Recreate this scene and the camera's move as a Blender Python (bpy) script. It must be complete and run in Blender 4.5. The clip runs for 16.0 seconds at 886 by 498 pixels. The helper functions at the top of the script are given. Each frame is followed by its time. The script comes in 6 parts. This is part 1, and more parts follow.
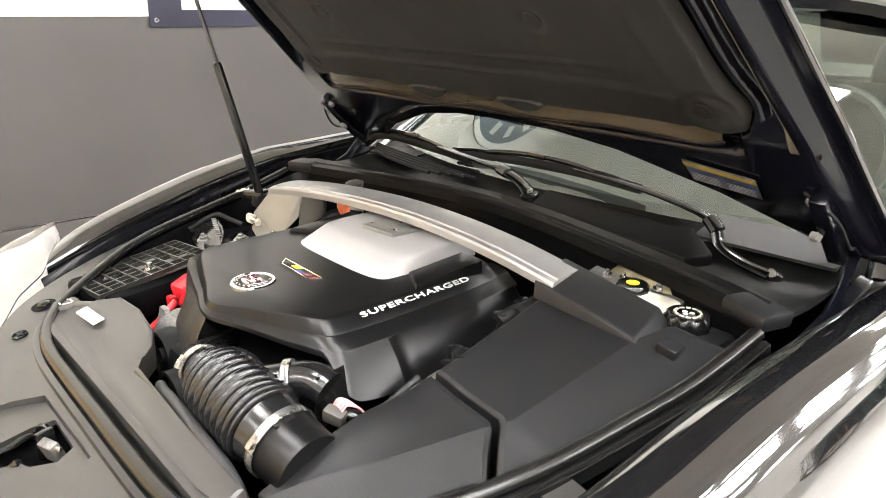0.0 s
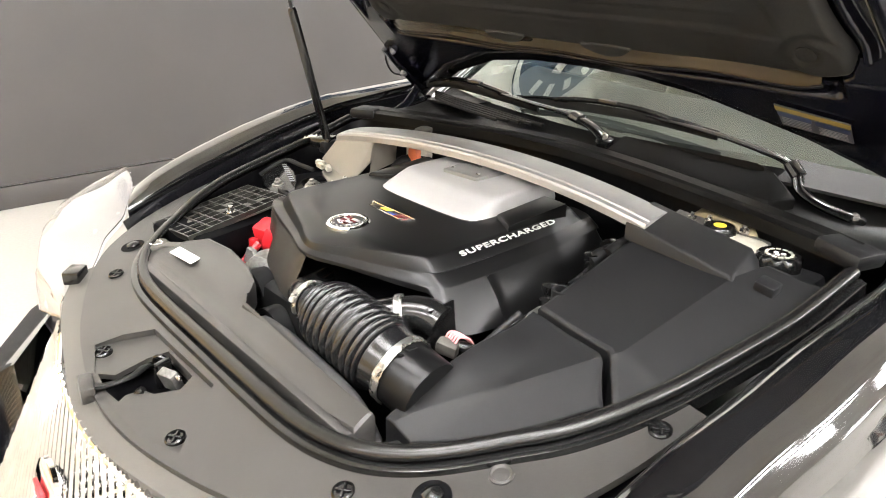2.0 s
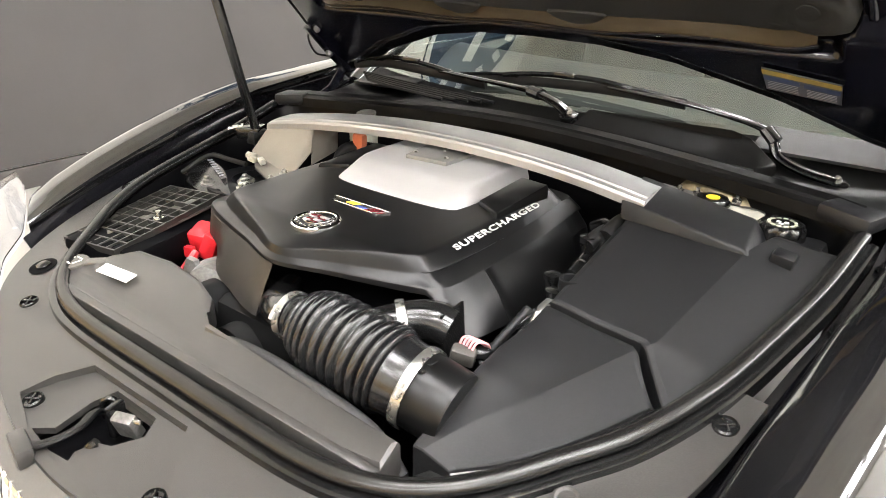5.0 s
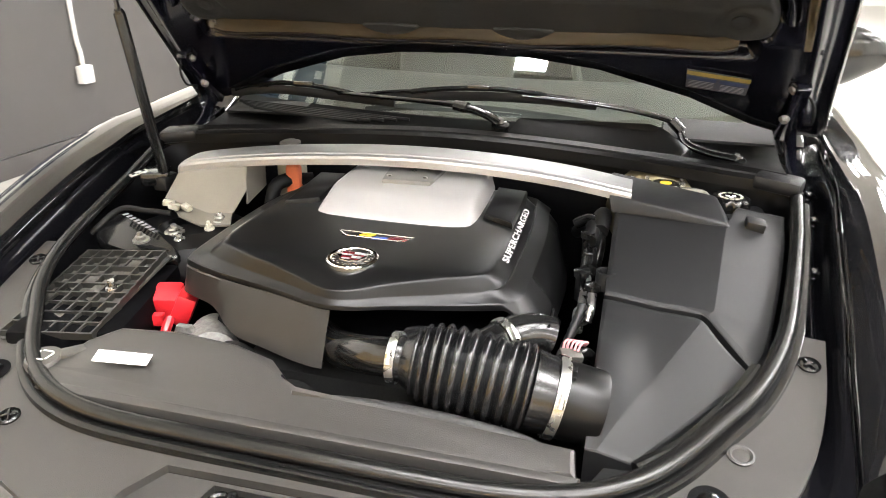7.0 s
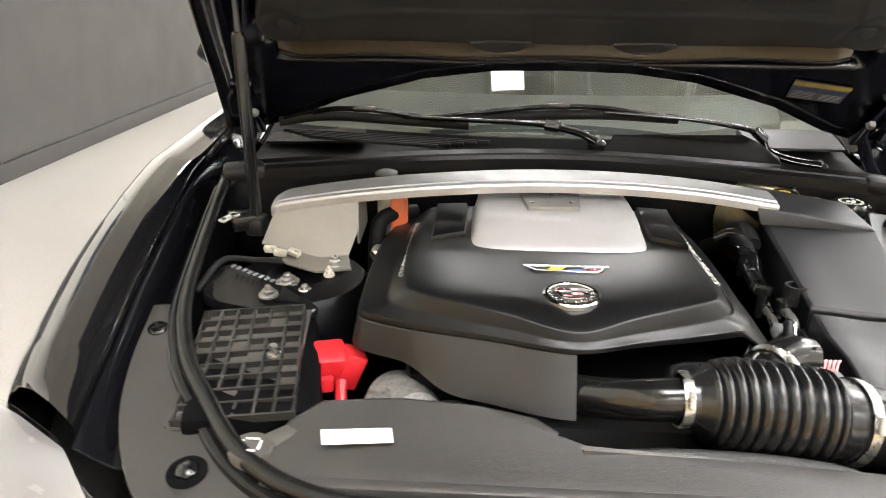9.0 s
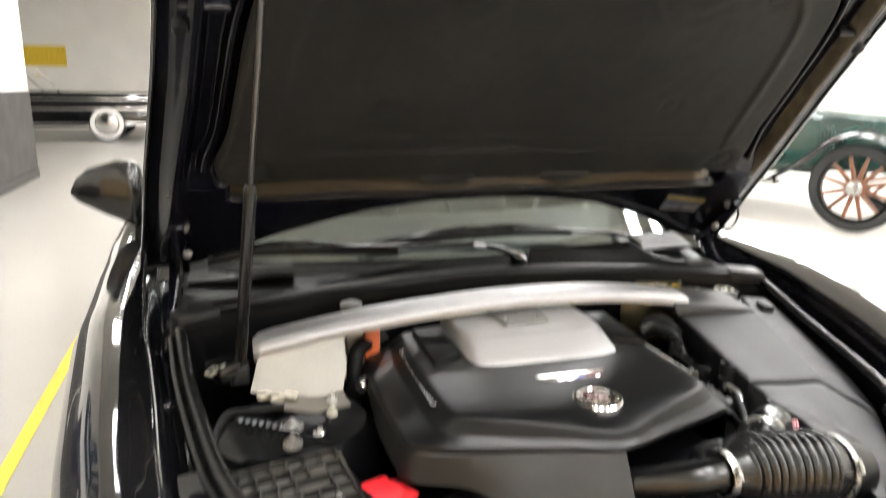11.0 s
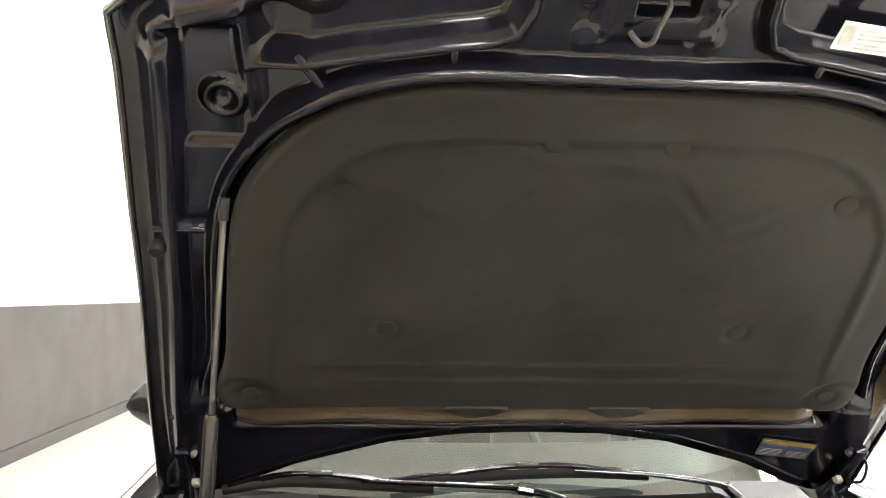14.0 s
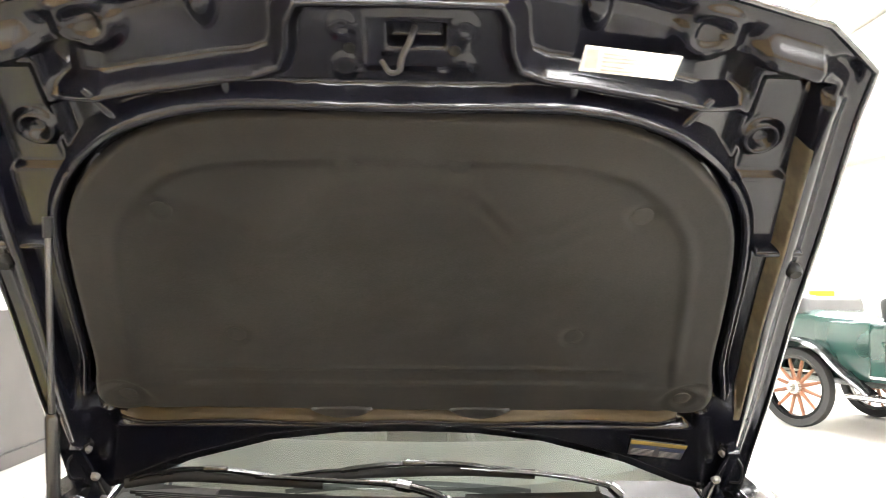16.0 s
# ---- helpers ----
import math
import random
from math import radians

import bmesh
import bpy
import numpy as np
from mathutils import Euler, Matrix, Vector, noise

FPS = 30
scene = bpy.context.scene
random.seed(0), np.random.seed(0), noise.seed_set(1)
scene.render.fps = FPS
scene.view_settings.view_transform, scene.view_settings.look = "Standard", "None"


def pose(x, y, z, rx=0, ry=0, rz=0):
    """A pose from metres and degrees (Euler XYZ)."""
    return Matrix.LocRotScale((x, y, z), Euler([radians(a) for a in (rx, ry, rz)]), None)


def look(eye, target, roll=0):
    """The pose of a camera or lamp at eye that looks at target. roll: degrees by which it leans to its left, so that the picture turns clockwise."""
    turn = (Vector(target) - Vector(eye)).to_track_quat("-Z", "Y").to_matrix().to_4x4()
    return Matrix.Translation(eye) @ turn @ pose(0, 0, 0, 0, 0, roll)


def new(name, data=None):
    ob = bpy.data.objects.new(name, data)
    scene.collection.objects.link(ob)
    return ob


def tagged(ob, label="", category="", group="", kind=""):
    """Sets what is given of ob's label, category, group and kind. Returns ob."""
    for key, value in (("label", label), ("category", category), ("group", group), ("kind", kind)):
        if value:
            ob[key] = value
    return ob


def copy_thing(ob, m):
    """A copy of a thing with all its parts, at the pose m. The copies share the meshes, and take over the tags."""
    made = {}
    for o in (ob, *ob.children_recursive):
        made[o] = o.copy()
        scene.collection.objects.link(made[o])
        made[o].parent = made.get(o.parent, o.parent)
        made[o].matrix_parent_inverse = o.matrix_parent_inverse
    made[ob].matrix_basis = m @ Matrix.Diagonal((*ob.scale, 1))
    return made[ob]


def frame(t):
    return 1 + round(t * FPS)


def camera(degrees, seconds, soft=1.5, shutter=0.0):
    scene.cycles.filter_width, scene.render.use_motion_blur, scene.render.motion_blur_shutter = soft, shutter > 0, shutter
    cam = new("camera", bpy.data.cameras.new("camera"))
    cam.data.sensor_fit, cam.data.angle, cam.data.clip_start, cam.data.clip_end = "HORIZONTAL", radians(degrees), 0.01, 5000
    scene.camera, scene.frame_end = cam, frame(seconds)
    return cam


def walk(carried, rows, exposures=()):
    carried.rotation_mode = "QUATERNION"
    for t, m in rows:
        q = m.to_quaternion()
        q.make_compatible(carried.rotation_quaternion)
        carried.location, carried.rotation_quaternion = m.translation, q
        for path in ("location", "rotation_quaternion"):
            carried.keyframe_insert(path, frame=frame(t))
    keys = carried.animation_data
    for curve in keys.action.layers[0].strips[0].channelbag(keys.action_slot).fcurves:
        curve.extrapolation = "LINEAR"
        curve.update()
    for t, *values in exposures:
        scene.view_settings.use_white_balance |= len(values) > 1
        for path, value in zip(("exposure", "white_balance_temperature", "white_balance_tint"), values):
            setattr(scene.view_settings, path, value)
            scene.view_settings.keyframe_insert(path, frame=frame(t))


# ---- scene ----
cam = camera(63.9, 16.0, 0.8, 0.4)
# eye, target and lean of the camera, by seconds
PATH = [
    (0, (1.126, -0.345, 1.382), (-0.275, 0.922, 0.724), 1.0),
    (0.5, (1.122, -0.342, 1.372), (-0.287, 0.914, 0.71), 1.1),
    (1, (1.089, -0.353, 1.35), (-0.321, 0.888, 0.664), 1.2),
    (1.5, (1.073, -0.419, 1.356), (-0.324, 0.814, 0.631), 1.3),
    (2, (1.054, -0.496, 1.367), (-0.324, 0.73, 0.594), 1.2),
    (2.5, (1.025, -0.516, 1.367), (-0.333, 0.719, 0.573), 1.1),
    (3, (0.992, -0.489, 1.345), (-0.34, 0.773, 0.548), 1.1),
    (3.5, (0.973, -0.467, 1.331), (-0.326, 0.826, 0.531), 1.0),
    (4, (0.956, -0.459, 1.327), (-0.312, 0.864, 0.527), 1.1),
    (4.2, (0.942, -0.466, 1.33), (-0.309, 0.871, 0.524), 1.0),
    (6.3, (0.528, -0.679, 1.311), (-0.254, 0.991, 0.537), 0.9),
    (6.5, (0.475, -0.708, 1.324), (-0.232, 0.995, 0.55), 0.8),
    (7, (0.384, -0.762, 1.341), (-0.088, 1.022, 0.568), 0.7),
    (7.5, (0.277, -0.806, 1.343), (-0.068, 1.007, 0.571), 0.9),
    (8, (0.172, -0.765, 1.326), (-0.1, 1.062, 0.56), 1.2),
    (8.5, (0.022, -0.703, 1.31), (-0.174, 1.14, 0.559), 1.5),
    (8.7, (-0.054, -0.73, 1.313), (-0.222, 1.122, 0.575), 1.2),
    (10.8, (-0.595, -0.777, 1.407), (-0.07, 1.042, 0.763), 0.7),
    (11, (-0.603, -0.767, 1.393), (-0.035, 1.098, 0.946), 0.6),
    (11.2, (-0.579, -0.74, 1.424), (0.009, 1.145, 1.105), 0.3),
    (11.5, (-0.514, -0.691, 1.43), (0.059, 1.219, 1.28), 0.7),
    (12, (-0.442, -0.618, 1.444), (0.018, 1.329, 1.451), 0.9),
    (12.5, (-0.403, -0.613, 1.431), (-0.101, 1.362, 1.523), 1.0),
    (13, (-0.352, -0.625, 1.412), (-0.123, 1.358, 1.531), 1.0),
    (13.5, (-0.31, -0.622, 1.414), (-0.123, 1.365, 1.535), 1.0),
    (14, (-0.314, -0.655, 1.414), (-0.158, 1.334, 1.544), 0.9),
    (14.5, (-0.285, -0.684, 1.433), (-0.159, 1.308, 1.559), 0.9),
    (15, (-0.249, -0.753, 1.439), (-0.126, 1.239, 1.567), 0.9),
    (15.5, (-0.149, -0.781, 1.44), (-0.013, 1.211, 1.562), 0.7),
    (16, (0.042, -0.747, 1.433), (0.08, 1.248, 1.559), 0.6),
]
EXPOSURES = [(0.0, -0.2), (3.5, -0.22), (4.2, -0.22), (7.0, -0.22), (7.5, -0.33), (8.7, -0.48), (10.8, -0.7), (11.1, -0.6), (11.5, -0.15), (12.5, 0.28), (13.5, 0.15), (14.0, 0.15), (14.5, -0.12), (15.5, 0.12), (16.0, 0.45)]
walk(cam, [(t, look(eye, target, roll)) for t, eye, target, roll in PATH], EXPOSURES)

# ---------------- world and light ----------------
world = bpy.data.worlds.new("world")
scene.world = world
world.use_nodes = True
world.node_tree.nodes["Background"].inputs[0].default_value = (1.0, 0.95, 0.92, 1)
world.node_tree.nodes["Background"].inputs[1].default_value = 0.3


# ---------------- materials ----------------
def mat(name, color, rough=0.5, metal=0.0, coat=0.0, grain=0.0, gscale=800.0, bump=0.0, bscale=900.0, stain=0.0, sscale=3.0, rvar=0.0, glow=0.0, spec=0.5):
    """A node material with grain and stain in the colour, wear in the roughness and a fine relief."""
    m = bpy.data.materials.new(name)
    m.use_nodes = True
    nt = m.node_tree
    b = nt.nodes["Principled BSDF"]
    b.inputs["Base Color"].default_value = (*color, 1)
    b.inputs["Roughness"].default_value = rough
    b.inputs["Metallic"].default_value = metal
    b.inputs["Coat Weight"].default_value = coat
    b.inputs["Coat Roughness"].default_value = 0.03
    b.inputs["Coat IOR"].default_value = 1.65
    b.inputs["Specular IOR Level"].default_value = spec
    tc = nt.nodes.new("ShaderNodeTexCoord")

    def tex(scale, detail=4.0):
        n = nt.nodes.new("ShaderNodeTexNoise")
        n.inputs["Scale"].default_value = scale
        n.inputs["Detail"].default_value = detail
        nt.links.new(tc.outputs["Object"], n.inputs["Vector"])
        return n

    def ranged(sock, lo, hi):
        r = nt.nodes.new("ShaderNodeMapRange")
        r.inputs["From Min"].default_value, r.inputs["From Max"].default_value = 0.3, 0.7
        r.inputs["To Min"].default_value, r.inputs["To Max"].default_value = lo, hi
        nt.links.new(sock, r.inputs["Value"])
        return r.outputs[0]

    fac = None
    for amount, sc in ((grain, gscale), (stain, sscale)):
        if amount:
            f = ranged(tex(sc).outputs["Fac"], 1 - amount, 1 + amount)
            if fac is None:
                fac = f
            else:
                mu = nt.nodes.new("ShaderNodeMath")
                mu.operation = "MULTIPLY"
                nt.links.new(fac, mu.inputs[0])
                nt.links.new(f, mu.inputs[1])
                fac = mu.outputs[0]
    if fac is not None:
        vm = nt.nodes.new("ShaderNodeVectorMath")
        vm.operation = "SCALE"
        vm.inputs[0].default_value = color
        nt.links.new(fac, vm.inputs["Scale"])
        nt.links.new(vm.outputs[0], b.inputs["Base Color"])
    if rvar:
        nt.links.new(ranged(tex(sscale * 2.3).outputs["Fac"], max(0.02, rough - rvar), rough + rvar), b.inputs["Roughness"])
    if bump:
        bn = nt.nodes.new("ShaderNodeBump")
        bn.inputs["Strength"].default_value = bump
        bn.inputs["Distance"].default_value = 0.0006 if bscale > 100 else 0.004
        nt.links.new(tex(bscale, 2.0).outputs["Fac"], bn.inputs["Height"])
        nt.links.new(bn.outputs[0], b.inputs["Normal"])
    if glow:
        b.inputs["Emission Color"].default_value = (1, 0.985, 0.985, 1)
        b.inputs["Emission Strength"].default_value = glow
    return m


def glass(name, tint, rough=0.0):
    m = bpy.data.materials.new(name)
    m.use_nodes = True
    b = m.node_tree.nodes["Principled BSDF"]
    b.inputs["Base Color"].default_value = (*tint, 1)
    b.inputs["Roughness"].default_value = rough
    b.inputs["Transmission Weight"].default_value = 1.0
    b.inputs["IOR"].default_value = 1.5
    return m


PAINT = mat("black_paint", (0.005, 0.005, 0.0055), 0.08, coat=1.0, stain=0.3, sscale=5, rvar=0.02, spec=0.3)
INNER = mat("black_underhood_paint", (0.0036, 0.0038, 0.0066), 0.16, stain=0.1, sscale=9, spec=0.3)
FLANGE = mat("black_flange_paint", (0.004, 0.004, 0.005), 0.16, stain=0.1, sscale=9, spec=0.16)
# Near-black: the shade of wells and holes is put into the colour.
PIT = mat("flat_deep_black", (0.0022, 0.0022, 0.0026), 0.6, grain=0.3, gscale=60, stain=0.3, sscale=8, spec=0.05)
BAY = mat("dark_bay_paint", (0.0022, 0.0022, 0.0026), 0.3, grain=0.3, gscale=60, stain=0.4, sscale=8, spec=0.1)
PLASTIC = mat("grained_black_plastic", (0.006, 0.006, 0.0065), 0.46, grain=0.4, gscale=520, bump=0.6, bscale=1000, stain=0.12, sscale=7, rvar=0.02, spec=0.30)
# Lighter than the cover's plastic: hall light on the skirt sits in it.
SKIRT = mat("lit_skirt_plastic", (0.013, 0.0125, 0.0118), 0.4, grain=0.2, gscale=600, bump=0.4, bscale=800, stain=0.1, sscale=6, rvar=0.02, spec=0.36)
TRIMM = mat("grey_moulded_plastic", (0.062, 0.058, 0.052), 0.42, grain=0.15, gscale=600, bump=0.4, bscale=800, stain=0.1, sscale=6)
PANEL = mat("matte_black_plastic", (0.027, 0.0255, 0.0236), 0.38, grain=0.2, gscale=600, bump=0.5, bscale=800, stain=0.12, sscale=6, rvar=0.02, spec=0.5)
SATIN = mat("satin_black_plastic", (0.0035, 0.0035, 0.0036), 0.3, grain=0.1, gscale=400, spec=0.25)
GLOSSP = mat("glossy_black_plastic", (0.006, 0.006, 0.006), 0.17, stain=0.15, sscale=25, rvar=0.02)
RUBBER = mat("black_rubber", (0.007, 0.007, 0.0075), 0.22, grain=0.2, gscale=300, spec=0.5)
SEALM = mat("black_seal_rubber", (0.0065, 0.0063, 0.006), 0.27, grain=0.2, gscale=300, stain=0.15, sscale=10, spec=0.4)
STRIKE = mat("dull_painted_steel", (0.05, 0.049, 0.047), 0.45, metal=0.6, stain=0.2, sscale=30)
COWLM = mat("weathered_black_plastic", (0.0035, 0.0034, 0.0033), 0.36, grain=0.3, gscale=500, bump=0.4, bscale=700, stain=0.25, sscale=9, rvar=0.06, spec=0.13)
# Near-white: the lamp's bright reflection is put into the colour.
HEADL = mat("white_lamp_shell", (0.8, 0.8, 0.82), 0.22, metal=0.15, stain=0.06, sscale=12, rvar=0.06)
DULL = mat("dull_black_rubber", (0.005, 0.005, 0.005), 0.6, grain=0.3, gscale=300, spec=0.2)
PADM = mat("black_felt", (0.0118, 0.0114, 0.0103), 0.7, grain=0.35, gscale=420, bump=0.8, bscale=700, stain=0.38, sscale=4.5, spec=0.3)
LOOM = mat("braided_sleeve", (0.016, 0.016, 0.016), 0.65, grain=0.6, gscale=260, bump=0.9, bscale=420)
SILVER = mat("silver_paint", (0.35, 0.346, 0.342), 0.40, metal=0.3, grain=0.06, gscale=900, stain=0.05, sscale=7, rvar=0.05)
ALU = mat("brushed_aluminium", (0.37, 0.37, 0.368), 0.45, metal=0.75, grain=0.07, gscale=500, stain=0.06, sscale=10, rvar=0.08)
CREAM = mat("cream_coated_steel", (0.165, 0.156, 0.133), 0.36, metal=0.4, grain=0.04, gscale=300, stain=0.08, sscale=10)
CHROME = mat("chrome", (0.82, 0.82, 0.82), 0.08, metal=1.0, stain=0.08, sscale=30, rvar=0.04)
STEEL = mat("zinc_steel", (0.46, 0.455, 0.43), 0.28, metal=0.95, grain=0.06, gscale=250, stain=0.08, sscale=25, rvar=0.06)
BRASS = mat("yellow_zinc", (0.2, 0.175, 0.11), 0.4, metal=0.8, stain=0.2, sscale=40)
RED = mat("red_plastic", (0.46, 0.014, 0.02), 0.36, grain=0.1, gscale=400, stain=0.15, sscale=20)
LETTER = mat("pale_grey_print", (0.42, 0.42, 0.41), 0.4, stain=0.08, sscale=30)
DARKRED = mat("dark_red_enamel", (0.1, 0.008, 0.012), 0.25, stain=0.1, sscale=30)
# Darker copy of the lettering colour, for the side that faces away.
DIMPRINT = mat("dim_side_print", (0.3, 0.3, 0.3), 0.4, metal=0.4, stain=0.1, sscale=30)
WHITE = mat("white_paper", (0.72, 0.71, 0.68), 0.6, grain=0.04, gscale=500)
OFFWHITE = mat("offwhite_plastic", (0.40, 0.385, 0.32), 0.45, stain=0.2, sscale=30)
YELLOW = mat("yellow_print", (0.72, 0.5, 0.03), 0.5, stain=0.12, sscale=15)
BLUE = mat("blue_print", (0.02, 0.06, 0.32), 0.45, stain=0.1, sscale=20)
REDP = mat("red_print", (0.42, 0.025, 0.03), 0.4, stain=0.1, sscale=20)
GREYP = mat("grey_print", (0.16, 0.16, 0.17), 0.45, stain=0.2, sscale=40)
ORANGE = mat("orange_plastic", (0.55, 0.13, 0.05), 0.5, stain=0.2, sscale=20)
PINK = mat("pink_wire", (0.6, 0.25, 0.27), 0.5, stain=0.2, sscale=60)
PLATE = mat("satin_steel_plate", (0.2, 0.2, 0.195), 0.45, metal=0.5, grain=0.06, gscale=500, stain=0.08, sscale=20)
AMBER = mat("amber_brown", (0.075, 0.065, 0.045), 0.4, grain=0.3, gscale=60, stain=0.7, sscale=6)
RIBM = mat("dark_rib_plastic", (0.018, 0.017, 0.015), 0.4, grain=0.2, gscale=400, stain=0.2, sscale=14)
GRID = mat("grey_black_plastic", (0.045, 0.042, 0.037), 0.45, grain=0.2, gscale=400, bump=0.3, bscale=900, stain=0.25, sscale=14)
TAN = mat("tan_metal", (0.075, 0.057, 0.034), 0.27, metal=0.5, stain=0.25, sscale=3)
LEATHER = mat("dark_leather", (0.02, 0.019, 0.018), 0.55, stain=0.1, sscale=6)


def thin_glass(name, tint):
    """A single pane: tinted clear, with a clear mirror reflection that grows at a slant."""
    m = bpy.data.materials.new(name)
    m.use_nodes = True
    nt = m.node_tree
    nt.nodes.remove(nt.nodes["Principled BSDF"])
    tr = nt.nodes.new("ShaderNodeBsdfTransparent")
    tr.inputs["Color"].default_value = (*tint, 1)
    gl = nt.nodes.new("ShaderNodeBsdfGlossy")
    gl.inputs["Roughness"].default_value = 0.0
    gl.inputs["Color"].default_value = (0.92, 1.0, 0.96, 1)
    fr = nt.nodes.new("ShaderNodeFresnel")
    fr.inputs["IOR"].default_value = 2.2
    mx = nt.nodes.new("ShaderNodeMixShader")
    nt.links.new(fr.outputs[0], mx.inputs[0])
    nt.links.new(tr.outputs[0], mx.inputs[1])
    nt.links.new(gl.outputs[0], mx.inputs[2])
    nt.links.new(mx.outputs[0], nt.nodes["Material Output"].inputs["Surface"])
    return m


GLASS = thin_glass("green_tinted_glass", (0.74, 0.86, 0.80))
DARKGLASS = thin_glass("dark_tinted_glass", (0.10, 0.12, 0.11))
CLEAR = glass("clear_lens", (0.97, 0.97, 0.97))
CONCRETE = mat("polished_concrete", (0.37, 0.355, 0.325), 0.3, grain=0.05, gscale=70, stain=0.04, sscale=0.8)
CHARCOAL = mat("charcoal_paint", (0.049, 0.0455, 0.0438), 0.5, grain=0.06, gscale=160, stain=0.1, sscale=1.2, bump=0.15, bscale=240, rvar=0.06)
OCHRE = mat("ochre_paint", (0.62, 0.43, 0.2), 0.5, grain=0.04, gscale=160, stain=0.1, sscale=1.2)
DARKBASE = mat("dark_base_paint", (0.045, 0.041, 0.039), 0.5, grain=0.08, gscale=160, stain=0.1, sscale=2)
WALLW = mat("white_wall_paint", (0.8, 0.78, 0.73), 0.6, grain=0.03, gscale=200, stain=0.05, sscale=1)
CEIL = mat("ceiling_deck", (0.66, 0.64, 0.6), 0.55, grain=0.05, gscale=60, stain=0.1, sscale=1)
LIGHTP = mat("light_diffuser", (0.9, 0.9, 0.9), 0.5, glow=80.0)
TAPE = mat("yellow_floor_tape", (0.75, 0.62, 0.05), 0.5, grain=0.08, gscale=90, stain=0.12, sscale=4)
GREEN = mat("dark_green_paint", (0.010, 0.035, 0.029), 0.2, coat=0.5, stain=0.2, sscale=2, rvar=0.04)
TYRE = mat("tyre_rubber", (0.018, 0.018, 0.018), 0.7, grain=0.2, gscale=120)
WOOD = mat("varnished_wood", (0.2, 0.085, 0.045), 0.35, grain=0.2, gscale=60, stain=0.2, sscale=12)
SIGNB = mat("navy_sign_paint", (0.012, 0.035, 0.075), 0.4, stain=0.15, sscale=4)
CAST = mat("cast_aluminium", (0.16, 0.155, 0.145), 0.55, metal=0.5, grain=0.25, gscale=200, stain=0.3, sscale=30)
ROD = mat("dull_chrome_rod", (0.10, 0.10, 0.10), 0.3, metal=1.0)
FAINT = mat("faded_print", (0.42, 0.41, 0.39), 0.5, stain=0.3, sscale=60)
LABELG = mat("grey_label_print", (0.035, 0.038, 0.048), 0.5, grain=0.3, gscale=300)
LABELY = mat("dull_yellow_print", (0.2, 0.14, 0.025), 0.5, stain=0.2, sscale=30)
LABELB = mat("dull_blue_print", (0.014, 0.025, 0.075), 0.5, stain=0.2, sscale=30)
BANNER = mat("dark_vinyl", (0.02, 0.02, 0.035), 0.45, stain=0.12, sscale=4)


# ---------------- mesh helpers ----------------
def finish(name, bm, material, parent=None, label="", smooth=38, fix=True):
    if fix:
        bmesh.ops.recalc_face_normals(bm, faces=bm.faces)
    me = bpy.data.meshes.new(name)
    bm.to_mesh(me)
    bm.free()
    for p in me.polygons:
        p.use_smooth = True
    me.set_sharp_from_angle(angle=radians(smooth))
    me.materials.append(material)
    ob = new(name, me)
    if parent:
        ob.parent = parent
    if label:
        ob["label"] = label
    return ob


def part(name, bm, material, parent, label="", smooth=38):
    return finish(name, bm, material, parent, label, smooth)


def thing(name, label, category, group=""):
    return tagged(new(name), label, category, group)


def catmull(pts, n=6, closed=False):
    P = [Vector(p) for p in pts]
    if not closed:
        P = [2 * P[0] - P[1]] + P + [2 * P[-1] - P[-2]]
        rng = range(1, len(P) - 2)
    else:
        rng = range(len(P))
    out = []
    N = len(P)
    for i in rng:
        a, b, c, d = P[(i - 1) % N], P[i % N], P[(i + 1) % N], P[(i + 2) % N]
        for k in range(n):
            t = k / n
            out.append(0.5 * ((2 * b) + (c - a) * t + (2 * a - 5 * b + 4 * c - d) * t * t + (3 * b - a - 3 * c + d) * t * t * t))
    if not closed:
        out.append(P[-2].copy())
    return out


def loft(bm, rings, cap0=True, cap1=True, closed=True):
    vs = [[bm.verts.new(p) for p in r] for r in rings]
    n = len(vs[0])
    for a, b in zip(vs, vs[1:]):
        for i in range(n if closed else n - 1):
            j = (i + 1) % n
            bm.faces.new((a[i], a[j], b[j], b[i]))
    if cap0:
        bm.faces.new(vs[0])
    if cap1:
        bm.faces.new(list(reversed(vs[-1])))
    return bm


def tube(bm, pts, r, n=12, caps=True, flat=1.0):
    P = [Vector(p) for p in pts]
    R = r if isinstance(r, (list, tuple)) else [r] * len(P)
    rings = []
    up = None
    for i, p in enumerate(P):
        d = (P[min(i + 1, len(P) - 1)] - P[max(i - 1, 0)]).normalized()
        if up is None:
            up = Vector((0, 0, 1)) if abs(d.z) < 0.9 else Vector((0, 1, 0))
        s = d.cross(up).normalized()
        up = s.cross(d).normalized()
        rings.append([p + R[i] * (math.cos(2 * math.pi * k / n) * s + flat * math.sin(2 * math.pi * k / n) * up) for k in range(n)])
    return loft(bm, rings, caps, caps)


def ring_loft(bm, rings):
    """A closed ring of loops, as a tyre or a washer has."""
    vs = [[bm.verts.new(p) for p in r] for r in rings]
    n = len(vs[0])
    for a, b in zip(vs, vs[1:] + vs[:1]):
        for i in range(n):
            j = (i + 1) % n
            bm.faces.new((a[i], a[j], b[j], b[i]))
    return bm


